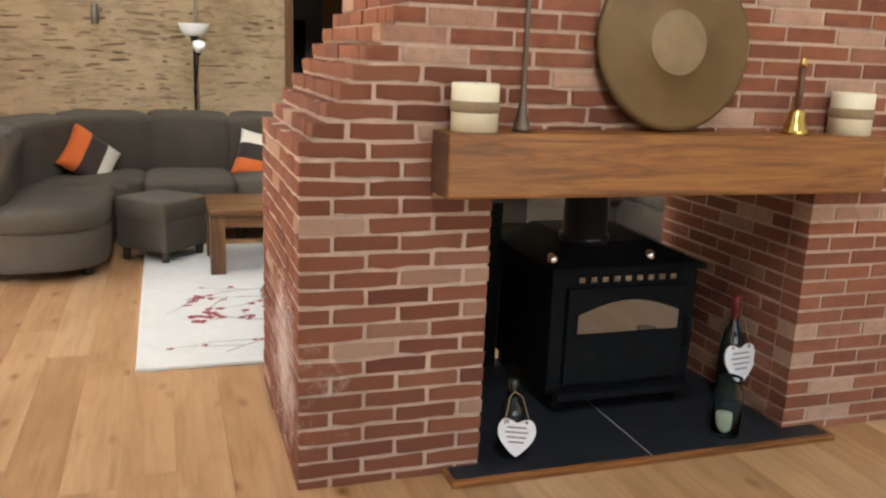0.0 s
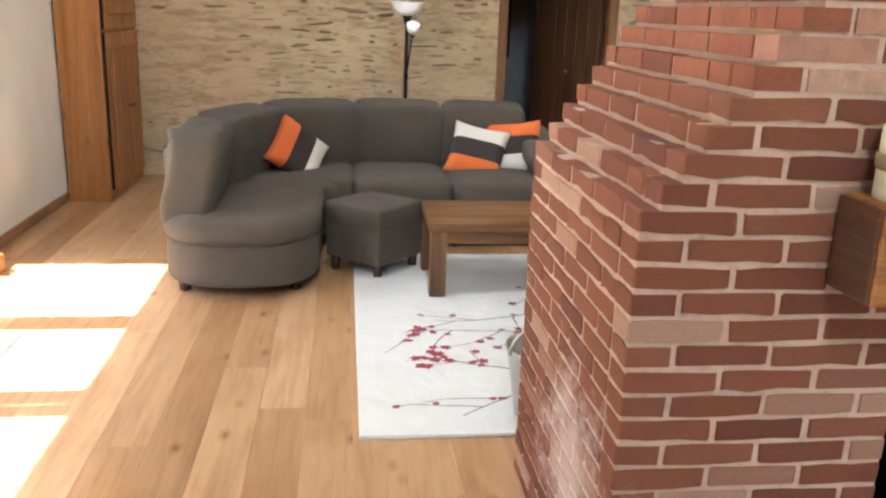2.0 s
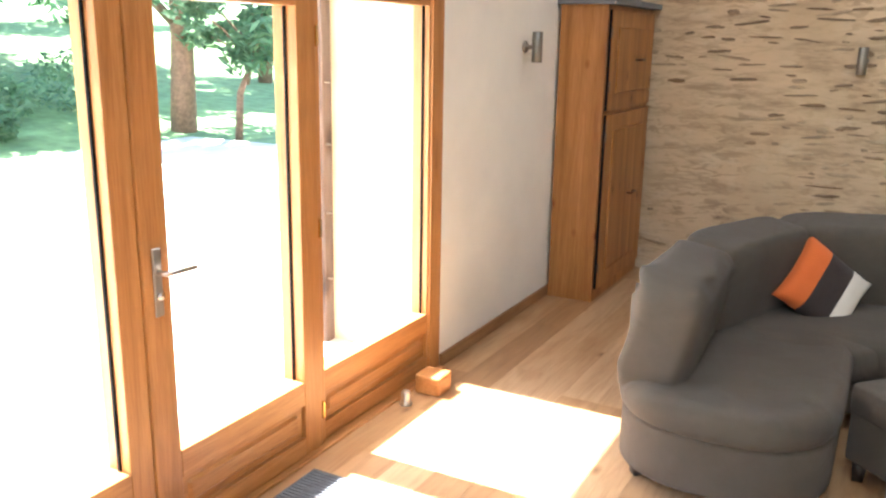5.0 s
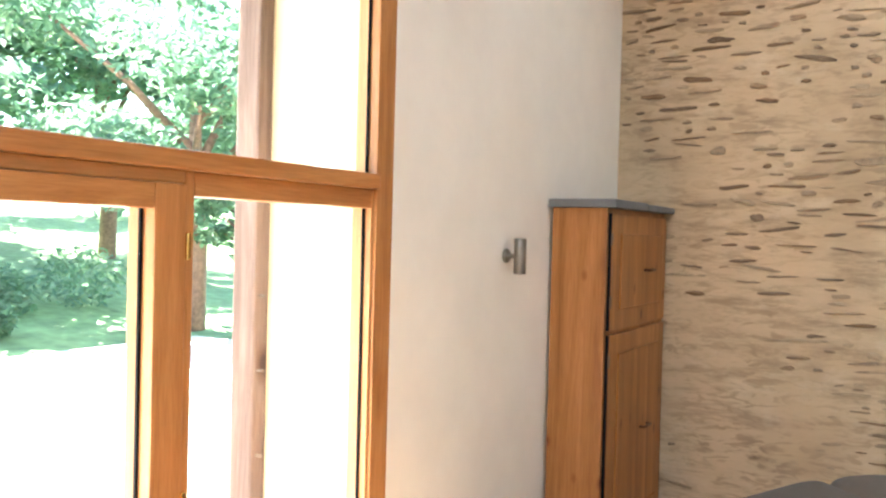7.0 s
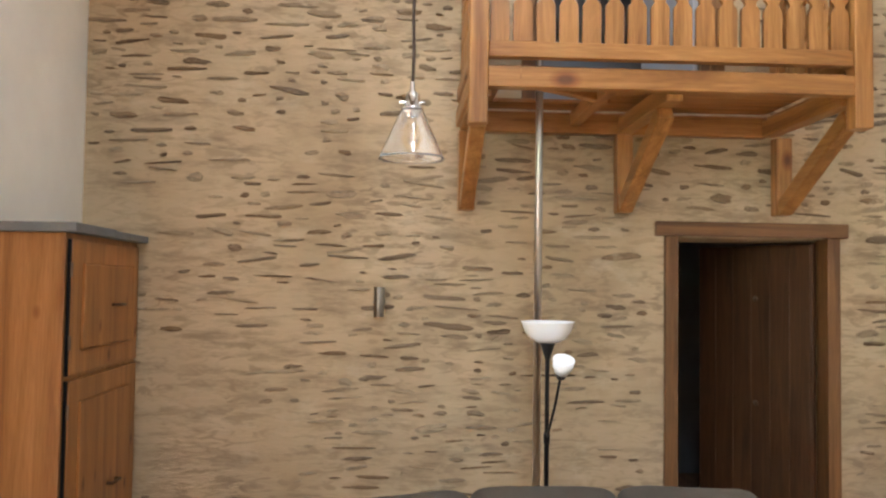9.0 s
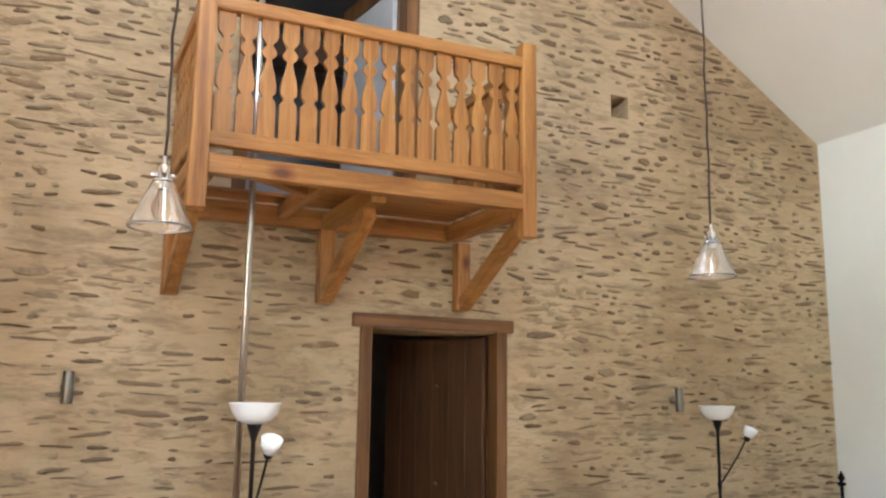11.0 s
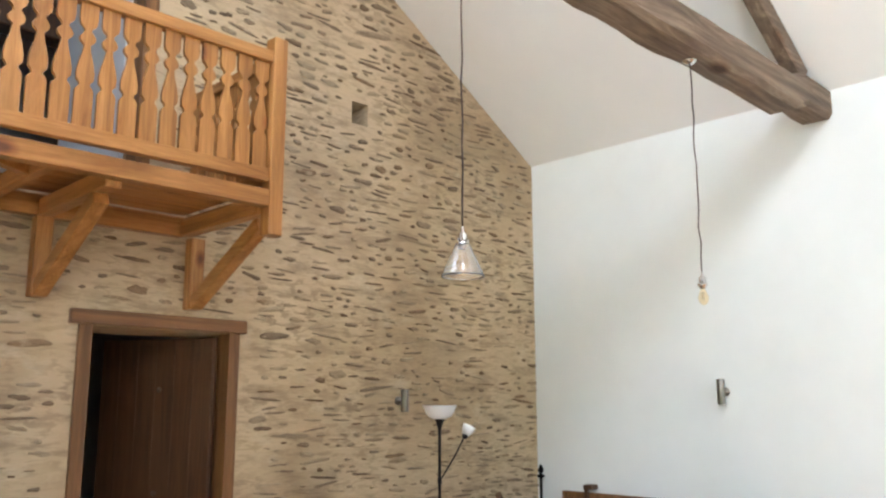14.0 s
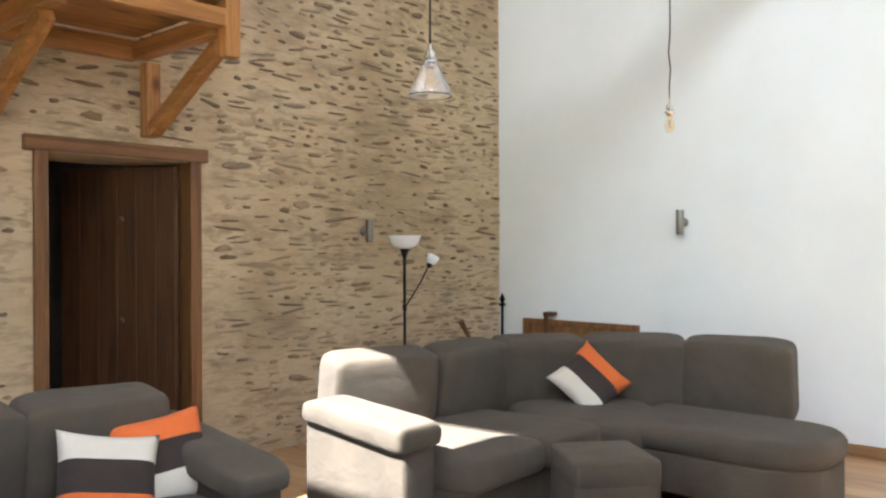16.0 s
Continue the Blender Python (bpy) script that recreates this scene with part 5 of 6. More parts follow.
def corner_sofa(label, ridge, lean, seats, corner, tip, arm, pad_tilt, group, folds):
    """Back cushions along a ridge line that starts at the chaise end, seats, a rounded chaise and one arm."""
    sofa = thing("corner_sofa", label, "sofa", (0, 0, 0), group)
    for k, (p, q) in enumerate(zip(ridge, ridge[1:])):
        p, q = Vector(p), Vector(q)
        mid, d = (p + q) / 2, q - p
        turn = math.degrees(math.atan2(d.y, d.x))
        inward = Vector((d.y, -d.x)).normalized() * lean
        at = mid + inward * 0.035
        cushion("back_cushion", (d.length + 0.015, 0.27, 0.54), pose(at.x, at.y, 0.602, 9 * lean, 0, turn), sofa, k + 3.3 * lean, folds if k == 0 else 0.004, *((0.36, 0.3) if k == 0 and lean > 0 else (0.22, 0.2)))
        rear = mid - inward * (0.03 if k == 0 else 0.055)
        bm = bmesh.new()
        box(bm, -d.length / 2 + (0.24 if k == 0 else -0.03), d.length / 2 + 0.03 - (0.08 if k == len(ridge) - 2 else 0), -0.05, 0.05, 0.31 if k == 0 else 0.085, 0.74, bevel=0.035, seg=3, m=pose(rear.x, rear.y, 0, 0, 0, turn))
        part("back_frame", bm, M_SOFA_DARK, sofa)
    for k, (x0, x1, y0, y1) in enumerate(seats):
        cushion("seat_cushion", (x1 - x0 + 0.012, y1 - y0, 0.2), pose((x0 + x1) / 2, (y0 + y1) / 2, 0.35, -2, 0, 0), sofa, k + 11, 0.003, 0.36, 0.18)
        part("base", boxes((x0 + 0.004, x1 - 0.004, y0 + 0.04, y1 - 0.05, 0.085, 0.30), bevel=0.02, seg=2), M_SOFA_DARK, sofa)
    cx, cy, w, dp, turn = corner
    cushion("corner_seat", (w, dp, 0.2), pose(cx, cy, 0.348, 0, 0, turn), sofa, 17, 0.003, 0.36, 0.4)
    bm = bmesh.new()
    box(bm, -w / 2 + 0.05, w / 2 - 0.05, -dp / 2 + 0.06, dp / 2 - 0.06, 0.085, 0.30, bevel=0.02, seg=2, m=pose(cx, cy, 0, 0, 0, turn))
    part("base", bm, M_SOFA_DARK, sofa)
    x0, x1, y0, y1 = tip
    tongue("chaise_base", rounded_outline(x0 + 0.015, x1 - 0.015, y0 + 0.02, y1, 0.42), 0.07, 0.305, 0.02, M_SOFA, sofa)
    tongue("chaise_cushion", rounded_outline(x0, x1, y0, y1, 0.44), 0.29, 0.445, 0.065, M_SOFA, sofa)
    a0, a1, b0, b1 = arm
    soft("arm", (a1 - a0, b1 - b0, 0.52), pose((a0 + a1) / 2, (b0 + b1) / 2, 0.335), M_SOFA, sofa, 0.16, 0.14, lumps=0.005, seed=9)
    soft("arm_pad", (a1 - a0 + 0.075, b1 - b0 + 0.05, 0.15), pose((a0 + a1) / 2, (b0 + b1) / 2 - 0.01, 0.59, pad_tilt, 0, 0), M_SOFA, sofa, 0.5, 0.22, lumps=0.012, seed=10)
    feet = [(x0 + 0.13, y0 + 0.22), (x1 - 0.14, y0 + 0.24), ((a0 + a1) / 2, b0 + 0.08), ((a0 + a1) / 2, b1 - 0.08)] + [(s[0] + 0.03, s[2] + 0.1) for s in seats]
    for x, y in feet:
        bm = bmesh.new()
        lathe(bm, [(0.0, 0.0), (0.03, 0.0), (0.042, 0.09), (0.0, 0.09)], at=(x, y, 0), n=4)
        part("foot", bm, M_LEGS, sofa)
    return sofa


corner_sofa("taupe chenille corner sofa with a rounded chaise end", [(-1.04, 5.38), (-1.05, 6.17), (-0.76, 6.91), (-0.11, 7.24), (0.54, 7.27), (1.155, 7.24)], 1,
            [(-0.62, -0.12, 6.30, 7.22), (-0.12, 0.53, 6.28, 7.2), (0.53, 1.18, 6.28, 7.2)], (-0.62, 6.62, 0.80, 0.98, 40), (-1.18, -0.31, 5.23, 6.55), (1.13, 1.34, 6.48, 7.42), 7, "corner sofas", 0.04)
corner_sofa("taupe chenille corner sofa with one sunlit arm", [(4.80, 5.62), (4.66, 6.33), (4.26, 6.92), (3.71, 7.31), (3.02, 7.27), (2.35, 7.46)], -1,
            [(2.27, 2.92, 6.24, 7.3), (2.92, 3.50, 6.26, 7.3)], (3.86, 6.60, 0.98, 1.0, -42), (3.64, 4.46, 5.10, 6.40), (2.04, 2.27, 6.47, 7.24), 5, "corner sofas", 0.004)


def ottoman(at, turn, w):
    o = thing("ottoman", "square taupe chenille footstool on dark feet", "footstool", at, "footstools", turn)
    bm = bmesh.new()
    box(bm, -w / 2 + 0.004, w / 2 - 0.004, -w / 2 + 0.004, w / 2 - 0.004, 0.085, 0.33, bevel=0.022, seg=3)
    part("body", bm, M_SOFA, o)
    soft("cushion", (w + 0.004, w + 0.004, 0.15), pose(0, 0, 0.355), M_SOFA, o, 0.24, 0.10, lumps=0.006, seed=3)
    for sx in (-1, 1):
        for sy in (-1, 1):
            bm = bmesh.new()
            lathe(bm, [(0.0, 0.0), (0.028, 0.0), (0.042, 0.088), (0.0, 0.088)], at=(sx * (w / 2 - 0.05), sy * (w / 2 - 0.05), 0), n=4)
            part("foot", bm, M_LEGS, o)


ottoman((0.0, 5.87, 0.0), 48, 0.43)
ottoman((3.02, 5.97, 0.0), -38, 0.46)


def pillow(m, w, colors, label, seed):
    p = thing("throw_pillow", label, "cushion", (0, 0, 0), "striped throw pillows")
    N = 18
    r = random.Random(seed)

    def pt(i, j, side):
        u, v = -1 + 2 * i / N, -1 + 2 * j / N
        bulge = (1 - u ** 4) ** 0.6 * (1 - v ** 4) ** 0.6
        pull = 1 - 0.10 * (1 - v * v) * abs(u) ** 3
        pull2 = 1 - 0.10 * (1 - u * u) * abs(v) ** 3
        wr = 0.008 * noise.noise(Vector((u * 2.2 + seed, v * 2.2, side)))
        return m @ Vector((u * w / 2 * pull, v * w / 2 * pull2, side * (0.065 * bulge + wr * bulge)))

    cuts = [0, 6, 12, N]
    for k in range(3):
        bm = bmesh.new()
        for side in (-1, 1):
            g = {}
            for i in range(cuts[k], cuts[k + 1] + 1):
                for j in range(N + 1):
                    g[i, j] = bm.verts.new(pt(i, j, side))
            for i in range(cuts[k], cuts[k + 1]):
                for j in range(N):
                    f = bm.faces.new((g[i, j], g[i + 1, j], g[i + 1, j + 1], g[i, j + 1]))
                    f.smooth = True
        bmesh.ops.remove_doubles(bm, verts=bm.verts[:], dist=0.0006)
        part("stripe", bm, colors[k], p)
    return p


LBL = "striped throw pillow in orange, dark brown and cream"
pillow(pose(-0.50, 6.70, 0.57, 55, 38, 20), 0.42, [M_ORANGE, M_BROWNCLOTH, M_CREAM], LBL, 1)
pillow(pose(0.77, 6.89, 0.56, 58, 0, -8) @ pose(0, 0, 0, 0, 0, 78), 0.42, [M_ORANGE, M_BROWNCLOTH, M_CREAM], LBL, 2)
pillow(pose(1.05, 6.95, 0.585, 60, 0, -16) @ pose(0, 0, 0, 0, 0, -82), 0.42, [M_ORANGE, M_BROWNCLOTH, M_CREAM], LBL, 3)
pillow(pose(4.02, 6.70, 0.60, 60, 0, -42) @ pose(0, 0, 0, 0, 0, -140), 0.42, [M_ORANGE, M_BROWNCLOTH, M_CREAM], LBL, 4)

# ---- rug with a blossom pattern ----
rug = thing("rug", "ivory wool rug with red blossom twigs", "rug")
RX0, RX1, RY0, RY1 = -0.125, 2.35, 3.71, 6.12
bm = bmesh.new()
box(bm, RX0, RX1, RY0, RY1, 0.0, 0.018, bevel=0.006, seg=2)
part("woven_field", bm, M_RUG, rug)


def ribbon(bm, pts, w, z):
    pts = [Vector((x, y, z)) for x, y in pts]
    prev = None
    for k, p in enumerate(pts):
        d = (pts[min(k + 1, len(pts) - 1)] - pts[max(k - 1, 0)]).normalized()
        s = Vector((-d.y, d.x, 0)) * w * (1 - 0.6 * k / len(pts))
        cur = (bm.verts.new(p + s), bm.verts.new(p - s))
        if prev:
            bm.faces.new((prev[0], prev[1], cur[1], cur[0]))
        prev = cur


rr = random.Random(21)
twigs = bmesh.new()


def blossom(seed):
    r = random.Random(seed)
    bm = bmesh.new()
    n = 10
    rim = [bm.verts.new(((1.0 if j % 2 else 0.62) * r.uniform(0.8, 1.15) * math.cos(6.283 * j / n), (1.0 if j % 2 else 0.62) * r.uniform(0.8, 1.15) * math.sin(6.283 * j / n), 0.0)) for j in range(n)]
    c = bm.verts.new((0, 0, 0.08))
    for j in range(n):
        bm.faces.new((rim[j], rim[(j + 1) % n], c))
    return mesh_of("blossom", bm, M_BLOSSOM)


BLOSSOMS = [blossom(k) for k in range(5)]


def spray(x, y, ang, ln, depth):
    pts = [(x, y)]
    a = ang
    for k in range(7):
        a += rr.uniform(-0.28, 0.28)
        x, y = x + math.cos(a) * ln / 7, y + math.sin(a) * ln / 7
        pts.append((x, y))
        if depth and k in (2, 4, 5):
            spray(x, y, a + rr.choice((-1, 1)) * rr.uniform(0.5, 1.0), ln * 0.42, depth - 1)
        if rr.random() < (0.34 if depth else 0.45):
            s = rr.uniform(0.02, 0.038)
            cx, cy = x + rr.uniform(-0.03, 0.03), y + rr.uniform(-0.03, 0.03)
            if RX0 + 0.06 < cx < RX1 - 0.06 and RY0 + 0.06 < cy < RY1 - 0.06:
                o = new("blossom", rr.choice(BLOSSOMS))
                o.matrix_basis = pose(cx, cy, 0.0198, 0, 0, rr.uniform(0, 360))
                o.scale = (s, s * rr.uniform(0.6, 1.0), 0.02)
                o.parent = rug
    pts = [(min(max(px, RX0 + 0.04), RX1 - 0.04), min(max(py, RY0 + 0.04), RY1 - 0.04)) for px, py in pts]
    ribbon(twigs, pts, 0.0055 if depth else 0.0036, 0.0192)


for sx, sy, ang, ln in ((0.95, 4.75, 3.35, 0.85), (0.9, 4.35, 3.7, 0.8), (1.0, 5.0, 2.9, 0.75), (1.5, 4.5, 2.8, 0.8), (1.7, 5.3, 3.3, 0.9), (1.9, 4.2, 3.0, 0.8), (0.62, 4.25, 2.6, 0.45)):
    spray(sx, sy, ang, ln, 1)
part("twig_pattern", twigs, M_TWIG, rug, "dark brown twig pattern")

# ---- coffee table ----
table = thing("coffee_table", "chunky dark sheesham coffee table on slab legs", "coffee table", (0, 0, 0.018))
TX0, TX1, TY0, TY1, TZ = 0.275, 1.40, 5.25, 5.85, 0.415
part("tabletop", boxes((TX0, TX1, TY0, TY1, TZ - 0.045, TZ), bevel=0.008, seg=2), M_TABLE, table)
part("apron", boxes((TX0 + 0.09, TX1 - 0.09, TY0 + 0.02, TY0 + 0.05, TZ - 0.115, TZ - 0.046), bevel=0.004), M_TABLE, table)
part("apron", boxes((TX0 + 0.09, TX1 - 0.09, TY1 - 0.05, TY1 - 0.02, TZ - 0.115, TZ - 0.046), bevel=0.004), M_TABLE, table)
for x in (TX0 + 0.006, TX1 - 0.096):
    for y in (TY0 + 0.006, TY1 - 0.096):
        part("leg", boxes((x, x + 0.09, y, y + 0.09, 0.0, TZ - 0.046), bevel=0.006, seg=2), M_TABLE_Z, table)
    part("end_rail", boxes((x + 0.02, x + 0.07, TY0 + 0.097, TY1 - 0.097, TZ - 0.115, TZ - 0.046), bevel=0.004), M_TABLE, table)
for k, (x, y, a, mt) in enumerate(((1.02, 5.50, 18, M_BOOK), (1.05, 5.52, -12, M_BOOKBLUE), (1.01, 5.49, 30, M_BOOK))):
    z = TZ + 0.018 + k * 0.0125
    b = thing("booklet", "thin pale booklet lying on the coffee table", "booklet", (x, y, z), "booklets on the table", a)
    part("pages", boxes((-0.10, 0.10, -0.07, 0.07, 0.001, 0.010), bevel=0.001), M_BOOK, b)
    part("cover", boxes((-0.103, 0.103, -0.073, 0.073, 0.010, 0.012), bevel=0), mt, b)

# ---- basket of shoes ----
basket = thing("wicker_basket", "pale wicker basket holding shoes by the door", "basket", (-2.06, 3.49, 0), turn=-4)
BW, BD, BH = 0.235, 0.36, 0.25


def basket_ring(z, k, amp=0.006, r=0.006, grow=0.0):
    pts = []
    w, d = BW - 0.04 + 0.04 * z / BH + grow, BD - 0.04 + 0.04 * z / BH + grow
    n = 120
    for j in range(n + 1):
        t = 2 * math.pi * j / n
        s = amp * (1 if (j + k) % 2 else -1)
        pts.append((power(math.cos(t), 0.2) * (w + s), power(math.sin(t), 0.2) * (d + s), z))
    return pts


for k in range(20):
    bm = bmesh.new()
    tube(bm, basket_ring(0.010 + k * 0.0117, k), 0.0052, 5)
    part("weave", bm, M_WICKER, basket)
bm = bmesh.new()
tube(bm, basket_ring(BH, 0, 0.002, grow=0.004), 0.015, 7)
part("rim", bm, M_WICKERDARK, basket, "thick greyish wicker rim")
for j in range(28):
    t = 2 * math.pi * (j + 0.5) / 28
    bm = bmesh.new()
    tube(bm, [(power(math.cos(t), 0.2) * (BW - 0.04), power(math.sin(t), 0.2) * (BD - 0.04), 0.0), (power(math.cos(t), 0.2) * BW, power(math.sin(t), 0.2) * BD, BH)], 0.005, 5)
    part("stake", bm, M_WICKER, basket)
bm = bmesh.new()
box(bm, -BW + 0.05, BW - 0.05, -BD + 0.05, BD - 0.05, 0.002, 0.012)
part("bottom", bm, M_WICKER, basket)


def shoe(m, mat, sole):
    s = thing("shoe", "worn canvas shoe lying in the basket" if mat is not M_SHOE else "taupe suede shoe lying in the basket", "shoe", (0, 0, 0), "shoes in the basket")
    bm = bmesh.new()
    rows = []
    for k in range(11):
        t = k / 10
        w = 0.036 + 0.012 * math.sin(t * 3.0) - (0.02 if t > 0.95 else 0)
        h = 0.05 + 0.055 * max(0, 1 - t * 1.7) + (0.004 if t > 0.9 else 0.012)
        rows.append([bm.verts.new(m @ Vector((w * power(math.cos(a), 0.8), -0.13 + 0.26 * t, 0.012 + max(0.0, h * power(math.sin(a), 0.8))))) for a in [math.pi * q / 10 for q in range(11)]])
    for a, b in zip(rows, rows[1:]):
        for q in range(10):
            f = bm.faces.new((a[q], a[q + 1], b[q + 1], b[q]))
            f.smooth = True
    bm.faces.new(rows[0])
    bm.faces.new(rows[-1][::-1])
    part("upper", bm, mat, s)
    bm = bmesh.new()
    soft_m = m @ pose(0, 0, 0.006)
    puff(bm, (0.105, 0.285, 0.024), soft_m, 0.4, 0.6)
    part("sole", bm, sole, s)
    for q in range(4):
        bm = bmesh.new()
        tube(bm, [tuple(m @ Vector((-0.025, -0.02 + q * 0.025, 0.082 - q * 0.006))), tuple(m @ Vector((0.0, -0.015 + q * 0.025, 0.09 - q * 0.006))), tuple(m @ Vector((0.025, -0.02 + q * 0.025, 0.082 - q * 0.006)))], 0.003, 5)
        part("lace", bm, M_CREAM, s)


shoe(pose(-2.09, 3.66, 0.215, -25, 10, 70), M_SHOE, M_CREAM)
shoe(pose(-2.03, 3.52, 0.15, 8, 5, -20), M_SHOELIGHT, M_CREAM)
shoe(pose(-2.10, 3.38, 0.14, 6, -6, 15), M_SHOELIGHT, M_CREAM)
shoe(pose(-1.95, 3.70, 0.13, 12, 8, -60), M_SHOEBLUE, M_CREAM)
shoe(pose(-1.97, 3.36, 0.10, 4, 8, 5), M_SHOE, M_CREAM)

# ---- door mat, door stop and wedge ----
mat = thing("door_mat", "charcoal ribbed door mat", "mat")
part("mat_base", boxes((-2.232, -1.68, 4.11, 4.795, 0.0, 0.007), bevel=0.002), M_MAT, mat)
for k in range(33):
    y = 4.132 + k * 0.0198
    part("rib", boxes((-2.215, -1.697, y, y + 0.010, 0.007, 0.0125), bevel=0), M_MAT, mat)
tagged(part("wood_block", boxes((-2.27, -2.13, 5.69, 5.83, 0.0, 0.10), bevel=0.012, seg=2, ), M_FRAME_Y), "honey-coloured wooden door block on the floor", "block")
ds = thing("door_stop", "small ridged metal door stop on the floor", "door stop", (-2.235, 5.545, 0))
bm = bmesh.new()
lathe(bm, [(0.0, 0.0), (0.03, 0.0), (0.03, 0.012), (0.02, 0.016), (0.026, 0.028), (0.019, 0.034), (0.026, 0.046), (0.019, 0.052), (0.024, 0.062), (0.015, 0.075), (0.0, 0.077)], n=20)
part("stop", bm, M_STEEL, ds)

# ---- log bucket behind the chimney ----
bucket = thing("log_bucket", "galvanised metal bucket with a bail handle", "bucket", (0.60, 3.86, 0.018))
bm = bmesh.new()
lathe(bm, [(0.0, 0.006), (0.12, 0.006), (0.16, 0.28), (0.166, 0.285), (0.16, 0.288), (0.154, 0.28), (0.114, 0.012), (0.0, 0.012)], n=30)
part("pail", bm, M_STEEL, bucket)
bm = bmesh.new()
tube(bm, [(-0.16 * math.cos(math.pi * k / 14), -0.05, 0.27 + 0.13 * math.sin(math.pi * k / 14)) for k in range(15)], 0.006, 6)
part("bail_handle", bm, M_STEEL, bucket)

# ---- dining table and chair ----
dt = thing("dining_table", "brown oak dining table with a thick plain top", "dining table")
part("tabletop", boxes((-1.75, -0.405, 0.55, 2.125, 0.715, 0.75), bevel=0.006, seg=2), M_DINING, dt)
for x in (-1.70, -0.56):
    for y in (0.62, 1.98):
        part("leg", boxes((x, x + 0.08, y, y + 0.08, 0.0, 0.714), bevel=0.006), M_DINING, dt)
part("apron", boxes((-1.62, -0.56, 2.02, 2.05, 0.62, 0.714), bevel=0.003), M_DINING, dt)
part("apron", boxes((-0.53, -0.50, 0.70, 1.98, 0.62, 0.714), bevel=0.003), M_DINING, dt)
ch = thing("dining_chair", "dark turned ladder-back dining chair at the table", "dining chair", (-0.375, 1.49, 0))


def turned(x, y, h, top):
    bm = bmesh.new()
    prof = [(0.0, 0.0), (0.016, 0.0), (0.019, 0.2), (0.021, 0.45), (0.019, h - 0.16)]
    if top:
        prof += [(0.021, h - 0.13), (0.013, h - 0.115), (0.020, h - 0.10), (0.024, h - 0.05), (0.017, h - 0.02), (0.010, h), (0.0, h)]
    else:
        prof += [(0.018, h), (0.0, h)]
    lathe(bm, prof, at=(x, y, 0), n=16)
    part("leg", bm, M_CHAIRWOOD, ch)


for y in (-0.21, 0.21):
    turned(0.0, y, 0.90, True)
    turned(-0.40, y * 1.1, 0.44, False)
for z in (0.56, 0.68, 0.79):
    bm = bmesh.new()
    pts = []
    for k in range(13):
        t = -0.2 + 0.4 * k / 12
        pts.append((0.035 * (1 - (t / 0.2) ** 2), t))
    outl = [(x - 0.007, y) for x, y in pts] + [(x + 0.007, y) for x, y in pts[::-1]]
    prism(bm, outl, z, z + 0.055)
    part("slat", bm, M_CHAIRWOOD, ch)
for z in (0.15, 0.25):
    for y in (-0.21, 0.21):
        bm = bmesh.new()
        tube(bm, [(0, y, z), (-0.4, y * 1.1, z)], 0.009, 8)
        part("stretcher", bm, M_CHAIRWOOD, ch)
bm = bmesh.new()
puff(bm, (0.42, 0.45, 0.045), pose(-0.2, 0, 0.45), 0.5, 0.25)
part("seat", bm, M_JUTE, ch, "woven rush seat")

# ---- things stored behind the far sofa ----
pan = thing("wooden_panel", "framed brown wooden panel leaning on the white wall", "panel")
part("board", boxes((5.535, 5.555, 7.25, 8.35, 0.0, 0.80), bevel=0.003), M_JAMB, pan)
for a in ((7.195, 7.25, 0.0, 0.83), (8.35, 8.405, 0.0, 0.83)):
    part("stile", boxes((5.52, 5.57, a[0], a[1], a[2], a[3]), bevel=0.004), M_JAMB, pan)
part("rail", boxes((5.52, 5.57, 7.25, 8.35, 0.78, 0.83), bevel=0.004), M_JAMB, pan)
cl = thing("iron_clamp", "dark iron clamp hooked over the panel", "clamp")
part("bar", boxes((5.49, 5.515, 8.10, 8.14, 0.64, 0.90), bevel=0.004), M_DOORWOOD, cl)
part("jaw", boxes((5.49, 5.60 - 0.005, 8.06, 8.15, 0.86, 0.90), bevel=0.004), M_DOORWOOD, cl)
sp = thing("iron_spear", "black wrought-iron rod with a pointed tip", "fire iron", (5.50, 8.63, 0))
bm = bmesh.new()
lathe(bm, [(0.013, 0.0), (0.013, 0.93), (0.034, 0.94), (0.038, 0.955), (0.014, 0.968), (0.030, 1.0), (0.012, 1.04), (0.0, 1.06)], n=12)
part("rod", bm, M_STOVE, sp)
hs = thing("broom_handle", "worn wooden handle leaning on the stone wall", "handle")
bm = bmesh.new()
tube(bm, [(5.22, 8.44, 0.0), (5.04, 8.60, 0.60), (4.95, 8.63, 0.76), (4.91, 8.64, 0.83)], [0.018, 0.018, 0.022, 0.030], 10)
part("stick", bm, M_JAMB, hs)

# ---- stones of the gable ----
stone_rng = random.Random(77)


